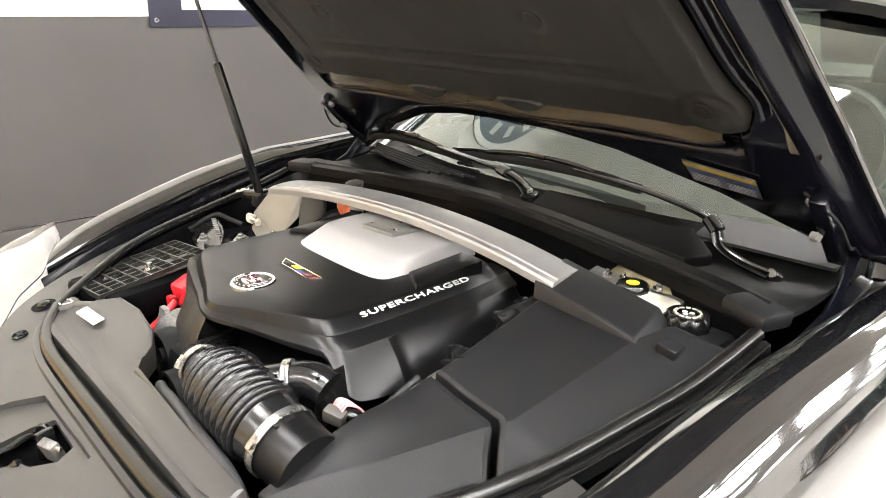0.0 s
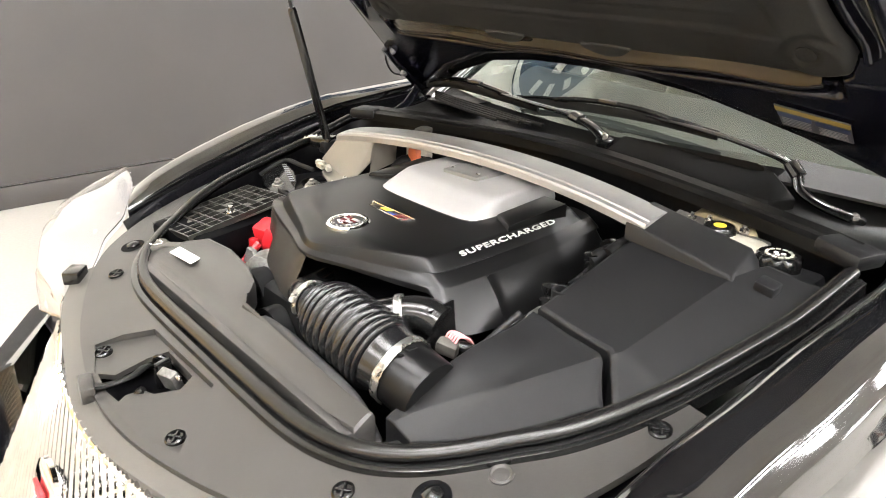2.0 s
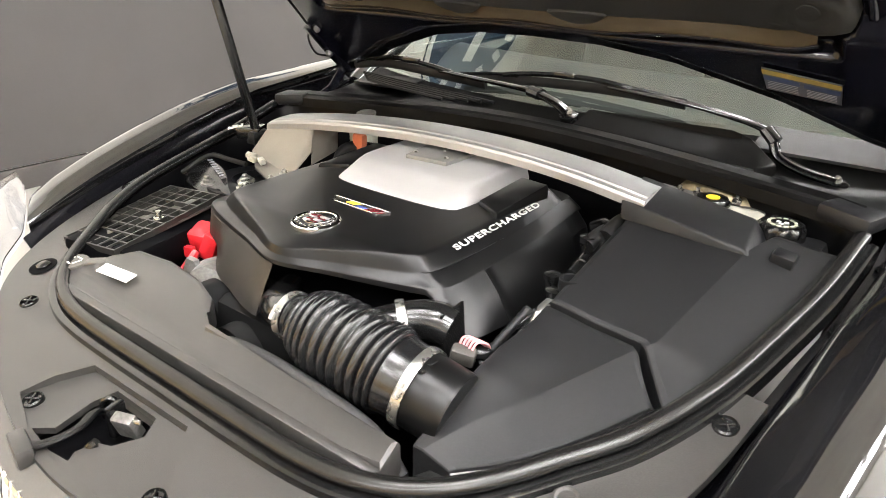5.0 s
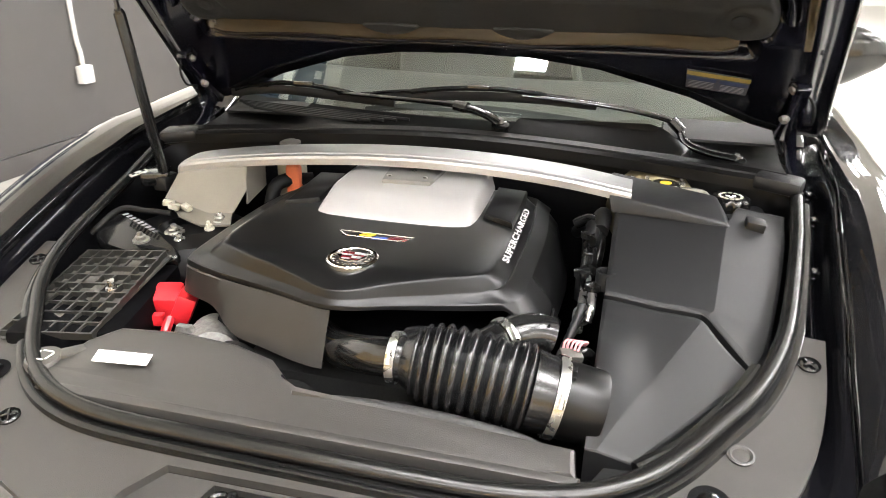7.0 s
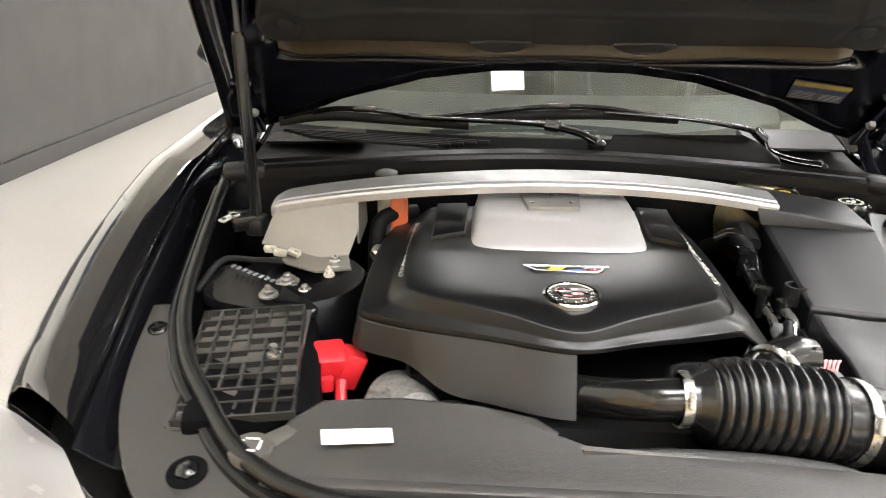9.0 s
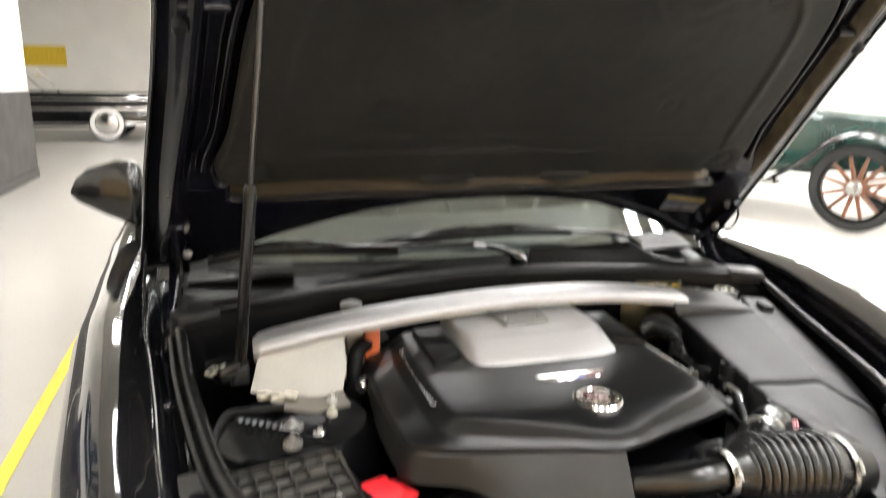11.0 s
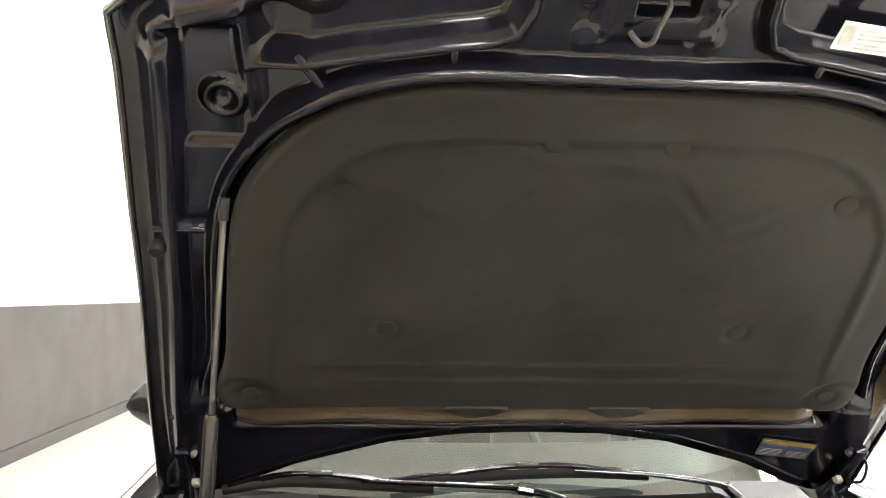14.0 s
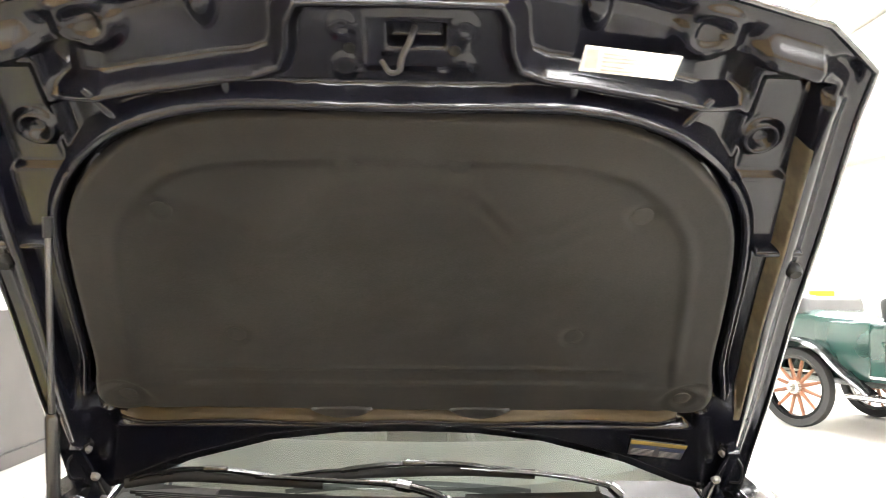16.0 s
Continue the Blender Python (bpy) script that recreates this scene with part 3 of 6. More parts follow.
# ---- headlamps
for sx in (-1, 1):
    rim_in = [(0.50, -0.155), (0.572, -0.105), (0.648, -0.06), (0.712, 0.008), (0.80, 0.055), (0.915, 0.105)]
    rim_out = [(0.455, -0.215), (0.62, -0.22), (0.76, -0.17), (0.86, -0.09), (0.915, 0.0), (0.945, 0.10)]

    def lamp(u, v, d=0.0):
        k = u * 5
        i = min(4, int(k))
        w = k - i
        a = V(*rim_in[i]).lerp(V(*rim_in[i + 1]), w)
        b = V(*rim_out[i]).lerp(V(*rim_out[i + 1]), w)
        x, y = a.lerp(b, min(1.0, v * 1.5))
        drop = 0.34 * max(0.0, v - 0.6) ** 1.25
        z = interp(u, [0, 0.6, 1], [0.685, 0.742, 0.775]) + 0.030 * math.sin(math.pi * min(1.0, v * 0.85)) * sstep(u, 0.15, 0.6) - drop + d
        return V(sx * x, y - 0.03 * max(0, v - 0.6), z)

    hl = part("headlamp", surface(B(), lambda u, v: lamp(u, v, -0.014) - V(0, 0, 0.012 * math.sin(u * 9.4) ** 2 * math.sin(v * 3.1)), 40, 24), HEADL, car, "near-white headlamp shell behind a clear lens")
    part("lens", surface(B(), lambda u, v: lamp(u, v), 24, 14, 0.003), CLEAR, hl, "clear lens")
    part("lamp_bracket", box(B(), (sx * 0.515, -0.165, 0.705), (0.05, 0.035, 0.03), 0.004, (0, 0, sx * 40)), GLOSSP, hl)

# ---- grille and bumper
grille = part("grille", tube(B(), catmull([(-0.40, -0.236, 0.655), (-0.2, -0.287, 0.657), (0, -0.304, 0.657), (0.2, -0.287, 0.657), (0.40, -0.236, 0.655), (0.33, -0.39, 0.43), (0.0, -0.46, 0.40), (-0.33, -0.39, 0.43)], 6, True), 0.006, 8, False), CHROME, car, "bright chrome mesh grille")


def grille_pt(u, v):
    w = 0.40 - 0.09 * v
    x = (2 * u - 1) * w
    return V(x, -0.300 + 0.42 * x * x - 0.16 * v, 0.662 - 0.26 * v)


bm = B()
for k in range(-12, 30):
    for s in (1, -1):
        pts = []
        for j in range(13):
            v = j / 12
            u = k / 30 + s * v * 0.42 + (0 if s > 0 else 0.42)
            if 0 <= u <= 1:
                pts.append(grille_pt(u, v) + V(0, -0.002 * s, 0))
        if len(pts) > 2:
            tube(bm, pts, 0.0056, 6)
part("mesh", bm, CHROME, grille)
part("crest", lathe(B(), grille_pt(0.5, 0.35) + V(0, -0.012, 0), (0, -1, 0.2), [(0.06, 0), (0.06, 0.008), (0.05, 0.012), (0, 0.012)], 28), CHROME, grille, "round chrome badge")
part("crest_shield", box(B(), grille_pt(0.5, 0.35) + V(0, -0.026, 0), (0.05, 0.006, 0.05), 0.002), REDP, grille, "red and silver shield")
bm = surface(B(), lambda u, v: V((2 * u - 1) * 0.9, interp(abs(2 * u - 1), [0, 0.4, 0.75, 1], [-0.47, -0.42, -0.22, 0.15]) - 0.04 * math.sin(math.pi * v) + (0.08 if v == 0 else 0), 0.62 - 0.4 * v - (0.22 if abs(2 * u - 1) < 0.37 and v < 0.3 else 0)), 60, 12, 0.006, (0, 1, 0))
part("bumper", bm, PAINT, car, "glossy black painted front bumper")

# ---- cabin, roof and wheels
def wind_base(x):
    return 0.935 + 0.34 * x * x, 0.962 - 0.02 * x * x


def wind(u, v):
    x = (2 * u - 1) * (0.74 - 0.14 * v)
    y0, z0 = wind_base(x)
    return V(x, y0 + 0.90 * v - 0.10 * v * v * 0 - 0.12 * x * x * v, z0 + 0.43 * v + 0.05 * math.sin(math.pi * v) - 0.10 * x * x * v)


windshield = part("windshield", surface(B(), wind, 36, 20), GLASS, car, "green tinted windshield")
windshield.visible_shadow = False
for sx in (0, 1):
    part("pillar", tube(B(), [wind(sx, k / 10) + V((2 * sx - 1) * 0.015, 0.01, 0) for k in range(-1, 11)], 0.035, 10), PAINT, car)
part("roof", surface(B(), lambda u, v: V((2 * u - 1) * (0.60 - 0.02 * v), 1.8 + 1.35 * v, 1.385 + 0.04 * math.sin(math.pi * (0.25 + 0.6 * v)) - 0.08 * (2 * u - 1) ** 4), 20, 14, 0.03), PAINT, car, "glossy black roof")
part("rear_window", surface(B(), lambda u, v: V((2 * u - 1) * (0.58 + 0.1 * v), 3.15 + 0.6 * v, 1.38 - 0.36 * v), 8, 8, 0.006), DARKGLASS, car)
part("boot_lid", surface(B(), lambda u, v: V((2 * u - 1) * 0.8, 3.72 + 0.6 * v, 1.02 - 0.03 * v * v), 10, 8, 0.03), PAINT, car)
part("tail", box(B(), (0, 4.28, 0.68), (1.6, 0.1, 0.66), 0.04), PAINT, car)
for sx in (-1, 1):
    part("side_window", surface(B(), lambda u, v: V(sx * (0.80 - 0.2 * v), 1.35 + 1.9 * u + 0.35 * v * (1 - 2 * u) + 0.3 * v * (1 - u), 0.985 + 0.38 * v), 12, 6, 0.005, (-sx, 0, 0)), DARKGLASS, car)
    for wy in (0.42, 3.3):
        wh = part("wheel", lathe(B(), (sx * 0.74, wy, 0.335), (sx, 0, 0), [(0.25, 0.0), (0.335, 0.0), (0.335, 0.2), (0.30, 0.215), (0.25, 0.2)], 40), TYRE, car)
        part("rim", lathe(B(), (sx * 0.74, wy, 0.335), (sx, 0, 0), [(0.25, 0.02), (0.25, 0.19), (0.22, 0.17), (0.08, 0.15), (0.0, 0.16)], 40), ALU, wh)
dash = part("dashboard", surface(B(), lambda u, v: V((2 * u - 1) * 0.7, 1.12 + 0.5 * v + 0.25 * (2 * u - 1) ** 2 * (1 - v), 0.93 + 0.06 * math.sin(math.pi * v) - 0.25 * max(0, v - 0.75)), 20, 16, 0.05), LEATHER, car, "dark dashboard behind the glass")
bm = B()
tube(bm, [V(0.36 + 0.18 * math.cos(a), 1.76 + 0.06 * math.sin(a), 1.0 + 0.17 * math.sin(a)) for a in np.linspace(0, 2 * math.pi, 33)[:-1]] + [V(0.54, 1.76, 1.0)], 0.016, 8, False)
part("steering_wheel", bm, LEATHER, car)
for sx in (-0.38, 0.38):
    seat = part("front_seat", box(B(), (sx, 2.3, 0.78), (0.5, 0.2, 0.75), 0.08, (-14, 0, 0), 3), LEATHER, car)
    part("headrest", box(B(), (sx, 2.42, 1.2), (0.26, 0.1, 0.16), 0.04, (-14, 0, 0), 3), LEATHER, seat)
part("cabin_floor", box(B(), (0, 2.4, 0.36), (1.5, 2.6, 0.05)), LEATHER, car)
part("bulkhead", box(B(), (0, 1.06, 0.62), (1.46, 0.03, 0.56)), BAY, car)
part("underbody", box(B(), (0, 2.0, 0.24), (1.5, 4.2, 0.05), 0.01), DULL, car)

for sx in (-1, 1):
    rings = []
    for k in range(13):
        w = k / 12
        top = interp(w, [0, 0.08, 0.3, 0.75, 0.93, 1], [1.165, 1.182, 1.187, 1.163, 1.135, 1.105])
        low = interp(w, [0, 0.08, 0.5, 0.92, 1], [1.01, 0.995, 1.030, 1.070, 1.088])
        c = V(sx * (0.838 + 0.182 * w), 1.375 + 0.025 * w, (top + low) / 2)
        dep = interp(w, [0, 0.1, 0.6, 1], [0.05, 0.062, 0.05, 0.018])
        rings.append([c + V(0, dep * math.cos(a) * abs(math.cos(a)) ** -0.3, (top - low) / 2 * math.sin(a)) for a in np.linspace(0.01, 2 * math.pi + 0.01, 25)[:-1]])
    mir = part("door_mirror", loft(B(), rings), GLOSSP, car, "glossy black door mirror", 60)
    part("mirror_foot", box(B(), (sx * 0.83, 1.4, 1.0), (0.07, 0.07, 0.09), 0.015), PLASTIC, mir)

# ---- cowl, wiper gear
bm = surface(B(), lambda u, v: V((2 * u - 1) * 0.72, (0.842 - 0.115 * abs(2 * u - 1) ** 1.6) * (1 - v) + (wind_base((2 * u - 1) * 0.72)[0] + 0.02) * v, (0.94 - 0.02 * (2 * u - 1) ** 2) * (1 - v) + 0.955 * v - 0.03 * math.sin(math.pi * v)), 40, 12, 0.01)
cowl = part("cowl", bm, COWLM, car, "glossy black cowl panel")
for k in range(5):
    part("vent_slat", tube(B(), catmull([(-0.66 + 0.02 * k, 0.985 - 0.017 * k, 0.957), (-0.45, 0.945 - 0.017 * k, 0.958), (-0.15 - 0.03 * k, 0.915 - 0.013 * k, 0.953)], 6), 0.0045, 6), DULL, cowl)
part("cowl_cover", slab(B(), [(0.105, 0.838, 0.955), (0.129, 0.874, 0.989), (0.43, 0.899, 0.989), (0.465, 0.915, 0.972), (0.52, 0.90, 0.935), (0.50, 0.83, 0.937)], 0.05, 0.006), COWLM, car, "matte black cowl cover plate")
part("cowl_corner", surface(B(), lambda u, v: V(0.46 + 0.25 * u, 0.93 + 0.10 * v + 0.06 * u, 0.952 - 0.015 * u + 0.025 * v), 8, 6, 0.006), PLASTIC, car)
# Darker plastic than the right corner, so its shade sits in the colour.
part("cowl_corner", surface(B(), lambda u, v: V(-0.46 - 0.25 * u, 0.93 + 0.10 * v + 0.06 * u, 0.946 - 0.02 * u + 0.012 * v), 8, 6, 0.006), COWLM, car)


def wiper(pivot, arm_pts, blade_pts, hinge):
    w = part("wiper", lathe(B(), pivot, (0, -0.3, 1), [(0.02, -0.02), (0.021, 0.004), (0.014, 0.008), (0.0, 0.008)], 20), GLOSSP, car, "black windshield wiper")
    part("pivot_nut", lathe(B(), V(*pivot) + V(0, 0, 0.006), (0, -0.3, 1), [(0.0085, 0), (0.0085, 0.009), (0.0045, 0.011), (0.0045, 0.014), (0, 0.014)], 6), CAST, w)
    pts = catmull(arm_pts, 6)
    n = len(pts)
    part("arm", tube(B(), pts, [interp(i / n, [0, hinge, hinge + 0.05, 1], [0.017, 0.0155, 0.0125, 0.0075]) for i in range(n)], 10, True, 0.55), GLOSSP, w)
    k = int(n * hinge)
    d = (pts[k + 1] - pts[k - 1]).normalized()
    part("arm_hinge", tube(B(), [pts[k] - d * 0.018, pts[k] - d * 0.016, pts[k] + d * 0.016, pts[k] + d * 0.018], [0.010, 0.0185, 0.0185, 0.010], 10, True, 0.7), GLOSSP, w)
    bl = catmull(blade_pts, 10)
    m = len(bl)
    part("blade", tube(B(), bl, 0.0052, 8, True, 2.2), DULL, w, "thin rubber blade")
    up = V(0, -0.4, 1).normalized()
    lift = [interp(abs(2 * i / (m - 1) - 1), [0, 0.25, 0.5, 0.56, 1], [0.024, 0.021, 0.014, 0.010, 0.008]) for i in range(m)]
    part("yoke", tube(B(), [bl[i] + up * lift[i] for i in range(m // 4, m - m // 4)], 0.0052, 6, True, 1.3), GLOSSP, w)
    for a, b in ((0.04, 0.34), (0.66, 0.96)):
        part("yoke", tube(B(), [bl[i] + up * (0.008 + 0.006 * math.sin(math.pi * (i / (m - 1) - a) / (b - a))) for i in range(int(a * m), int(b * m))], 0.0042, 6), GLOSSP, w)
    part("blade_clip", box(B(), bl[m // 2] + up * 0.024, (0.055, 0.017, 0.014), 0.004), GLOSSP, w)


wiper((0.091, 0.854, 0.968), [(0.091, 0.852, 0.974), (0.05, 0.862, 0.992), (-0.02, 0.878, 1.004), (-0.09, 0.89, 1.006), (-0.22, 0.925, 1.003), (-0.36, 0.965, 1.0)], [(-0.66, 0.95, 0.985), (-0.536, 0.955, 1.0), (-0.36, 0.965, 0.99), (-0.2, 0.95, 0.985)], 0.36)
wiper((0.624, 0.927, 0.908), [(0.624, 0.925, 0.914), (0.56, 0.935, 0.922), (0.51, 0.945, 0.94), (0.487, 0.953, 0.975), (0.44, 0.96, 0.992), (0.3, 0.965, 1.01), (0.122, 0.97, 1.02)], [(-0.30, 0.974, 0.992), (-0.1, 0.975, 1.005), (0.122, 0.975, 1.012), (0.30, 0.98, 1.004)], 0.5)

# ---------------- the open bonnet ----------------
HD = V(0, -0.7255, 0.6883)      # up along the bonnet, from its hinges
HNR = V(0, -0.6883, -0.7255)    # away from its underside


def hood_pt(x, v, n=0.0):
    return V(x, 0.985, 0.9748) + HD * v + HNR * n


def hood_w(v):
    return interp(v, [-0.05, 0.0, 0.15, 0.33, 0.6, 0.8, 0.957, 1.03, 1.10], [0.812, 0.806, 0.784, 0.760, 0.716, 0.69, 0.667, 0.657, 0.652])


def hood_rear(x):
    return interp(abs(x), [0, 0.15, 0.3, 0.5, 0.65, 0.72, 0.8], [0.208, 0.202, 0.172, 0.086, -0.01, -0.04, -0.05])


def hood_front(x):
    return interp(abs(x), [0, 0.15, 0.31, 0.46, 0.565, 0.655], [1.262, 1.255, 1.230, 1.192, 1.165, 1.098])


def hood_uv(u, v):
    t = 2 * u - 1
    x = t * 0.7
    for _ in range(4):
        vv = hood_rear(x) + (hood_front(x) - hood_rear(x)) * v
        x = t * hood_w(vv)
    return x, hood_rear(x) + (hood_front(x) - hood_rear(x)) * v


PAD_HALF = [(0.0, 1.034), (0.15, 1.035), (0.24, 1.033), (0.33, 1.016), (0.408, 0.981), (0.478, 0.915), (0.531, 0.836), (0.560, 0.73), (0.58, 0.6), (0.60, 0.467), (0.625, 0.385), (0.628, 0.345), (0.60, 0.316), (0.45, 0.325), (0.3, 0.322), (0.0, 0.318)]
pad_curve = catmull([(x, v, 0) for x, v in PAD_HALF] + [(-x, v, 0) for x, v in reversed(PAD_HALF[1:-1])], 4, True)
pad_np = np.array([(p.x, p.y) for p in pad_curve])


def pad_dist(x, v):
    """Signed distance from the pad's rim, positive inside."""
    a, b = pad_np, np.roll(pad_np, -1, 0)
    d = b - a
    w = np.clip(((np.array((x, v)) - a) * d).sum(1) / (d * d).sum(1), 0, 1)
    dist = np.sqrt((((a + d * w[:, None]) - (x, v)) ** 2).sum(1).min())
    inside = (((a[:, 1] > v) != (b[:, 1] > v)) & (x < (b[:, 0] - a[:, 0]) * (v - a[:, 1]) / (b[:, 1] - a[:, 1] + 1e-12) + a[:, 0])).sum() % 2
    return dist if inside else -dist


def edge_dist(x, v):
    return min(hood_w(v) - abs(x), (hood_front(x) - v) * 0.95, (v - hood_rear(x)) * 0.85)


RIM = np.array([(0.0, 1.2), (0.13, 1.198), (0.147, 1.17), (0.151, 1.135), (0.163, 1.108), (0.195, 1.096), (0.25, 1.088), (0.36, 1.069), (0.47, 1.045), (0.53, 1.03)])


def smooth_steps(x, a, b):
    t = np.clip((x - a) / (b - a), 0, 1)
    return t * t * (3 - 2 * t)


def line_dist(P, line, closed=False):
    """Distance of many points from a line of many segments."""
    a = line if closed else line[:-1]
    b = np.roll(line, -1, 0) if closed else line[1:]
    best = np.full(len(P), 9.0)
    for p, q in zip(a, b):
        d = q - p
        w = np.clip(((P - p) @ d) / (d @ d), 0, 1)
        best = np.minimum(best, np.hypot(P[:, 0] - p[0] - w * d[0], P[:, 1] - p[1] - w * d[1]))
    return best


def inside_line(P, line):
    a, b = line, np.roll(line, -1, 0)
    count = np.zeros(len(P), int)
    for p, q in zip(a, b):
        count += ((p[1] > P[:, 1]) != (q[1] > P[:, 1])) & (P[:, 0] < (q[0] - p[0]) * (P[:, 1] - p[1]) / (q[1] - p[1] + 1e-12) + p[0])
    return count % 2 == 1


REAR_T = np.array([hood_rear(k / 1000) for k in range(801)])
FRONT_T = np.array([hood_front(k / 1000) for k in range(801)])
WIDE_V = np.linspace(-0.1, 1.3, 400)
WIDE_T = np.array([hood_w(v) for v in WIDE_V])
XT = np.arange(801) / 1000


def hood_reliefs(X, W):
    """Height of the pressed inner panel over its plane, for many places at once."""
    S = smooth_steps
    ax = np.abs(X)
    P = np.stack((X, W), 1)
    e = np.minimum(np.minimum(np.interp(W, WIDE_V, WIDE_T) - ax, (np.interp(ax, XT, FRONT_T) - W) * 0.95), (W - np.interp(ax, XT, REAR_T)) * 0.85)
    h = -0.016 + 0.0 * e
    h = h + 0.026 * S(e, 0.022, 0.056)
    p = line_dist(P, pad_np, True) * np.where(inside_line(P, pad_np), 1, -1)
    side = S(ax, 0.40, 0.5) * S(W, 0.30, 0.4)
    h = h - 0.030 * S(e, 0.066, 0.079) * side
    bead = 0.017 * S(p, -0.034, -0.023) - 0.024 * S(p, -0.016, -0.004)
    h = h + np.where(W > 0.36, bead, 0)
    # recess behind the pad's rear edge
    h = h - 0.03 * S(W, 0.262, 0.276) * (1 - S(W, 0.34, 0.4)) * (1 - S(ax, 0.585, 0.615))
    # step down to the front pockets
    A = np.stack((ax, W), 1)
    r = line_dist(A, RIM) * np.where(W > np.interp(ax, RIM[:, 0], RIM[:, 1]), 1, -1)
    cut = 1 - S(ax, 0.46, 0.50)
    h = h + 0.006 * S(r, -0.012, -0.004) * (1 - S(r, -0.003, 0.004)) * cut
    h = h - 0.034 * S(r, -0.002, 0.024) * cut * S(e, 0.02, 0.05)
    # deep channel between the bead and the front step
    h = h - 0.020 * S(-p, 0.030, 0.040) * (1 - S(r, -0.018, -0.008)) * (1 - S(ax, 0.47, 0.52)) * S(W, 0.8, 0.9)
    # corner well round the stop cup
    q = np.maximum(np.abs(ax - 0.55) - 0.035, np.abs(W - 1.0) - 0.075)
    h = h - 0.012 * (1 - S(q, 0.0, 0.018))
    # stop cups and pressed dimples
    q = np.hypot(ax - 0.534, W - 0.983)
    h = h + 0.014 * (1 - S(q, 0.022, 0.034)) - 0.018 * (1 - S(q, 0.008, 0.024))
    q = np.hypot(ax - 0.6, W - 1.09)
    h = h - 0.010 * (1 - S(q, 0.02, 0.04))
    q = np.hypot((ax - 0.41) * 0.8, W - 1.15)
    h = h + 0.012 * (1 - S(q, 0.026, 0.046)) - 0.008 * (1 - S(q, 0.010, 0.022))
    q = np.hypot(ax - 0.255, (W - 1.19) * 0.5)
    h = h + 0.014 * (1 - S(q, 0.008, 0.024))
    # frame of the striker slot and the bolt dimples
    q = np.maximum(np.abs(X - 0.022) - 0.062, np.abs(W - 1.138) - 0.034)
    h = h + 0.004 * (1 - S(q, 0.0, 0.012))
    q = np.maximum(np.abs(X - 0.022) - 0.036, np.abs(W - 1.146) - 0.014)
    h = h - 0.024 * (1 - S(q, -0.004, 0.004))
    for bx in (-0.075, 0.085):
        for bv in (1.155, 1.10):
            q = np.hypot(X - bx, W - bv)
            h = h + 0.002 * (1 - S(q, 0.012, 0.022))
    return np.where(p < 0, h, np.minimum(h, -0.012 - 0.01 * S(p, 0.0, 0.02)))


def hood_relief(x, v):
    return float(hood_reliefs(np.array([x]), np.array([v]))[0])


def hood_mesh(nu, nv):
    t = np.repeat(np.linspace(-1, 1, nu + 1), nv + 1)
    s = np.tile(np.linspace(0, 1, nv + 1), nu + 1)
    X = t * 0.7
    for _ in range(4):
        ax = np.abs(X)
        W = np.interp(ax, XT, REAR_T) * (1 - s) + np.interp(ax, XT, FRONT_T) * s
        X = t * np.interp(W, WIDE_V, WIDE_T)
    N = hood_reliefs(X, W)
    co = np.array(hood_pt(0, 0))[None] + X[:, None] * (1, 0, 0) + W[:, None] * np.array(HD) + N[:, None] * np.array(HNR)
    i, j = np.meshgrid(np.arange(nu), np.arange(nv), indexing="ij")
    k = (i * (nv + 1) + j).ravel()
    faces = np.stack((k, k + nv + 1, k + nv + 2, k + 1), 1)
    me = bpy.data.meshes.new("hood")
    me.from_pydata(co.tolist(), [], faces.tolist())
    for p in me.polygons:
        p.use_smooth = True
    me.materials.append(INNER)
    ob = new("hood", me)
    ob.parent = car
    ob["label"] = "open bonnet, glossy black pressed inner panel"
    return ob


hood = hood_mesh(400, 320)


def hood_skin(u, v):
    x, w = hood_uv(u, v)
    e = edge_dist(x, w)
    return hood_pt(x, w, -0.018 - 0.03 * sstep(e, -0.01, 0.25) - 0.02 * (1 - (x / 0.8) ** 2))


part("outer_skin", surface(B(), hood_skin, 60, 50), PAINT, hood, "glossy black outer skin")
bm = B()
rimpts = [hood_uv(k / 60, 1.0) for k in range(61)] + [hood_uv(1.0, 1 - k / 60) for k in range(1, 61)]
rimpts = [hood_uv(0.0, k / 60) for k in range(60)] + rimpts
tube(bm, [hood_pt(x, v, -0.017) for x, v in rimpts], 0.006, 8)
part("hem", bm, PAINT, hood, "folded hem of the bonnet edge", 60)


# webs that cross the channel
for rx, rv, tx, tv, top in ((0.43, 1.066, 0.394, 1.012, 0.010), (0.237, 1.09, 0.235, 1.044, 0.010), (0.662, 0.772, 0.585, 0.772, 0.006), (0.725, 0.287, 0.64, 0.285, 0.006)):
    for sx in (-1, 1):
        p, q = V(rx, rv, 0), V(tx, tv, 0)
        k = V(-(q - p).y, (q - p).x, 0).normalized()
        rings = []
        for w, f in ((0.0, 0.6), (0.06, 1.0), (0.94, 1.0), (1.0, 0.6)):
            c = p.lerp(q, w)
            rings.append([hood_pt(sx * (c.x + k.x * d), c.y + k.y * d, n) for d, n in ((-0.0075, -0.03), (-0.0065 * f, top - 0.004), (-0.003 * f, top), (0.003 * f, top), (0.0065 * f, top - 0.004), (0.0075, -0.03))])
        part("web", loft(B(), rings), INNER, hood, "", 60)


# felt pad with pressed contours
def groove(q, at, wide):
    return sstep(q, at - wide, at) * (1 - sstep(q, at, at + wide))


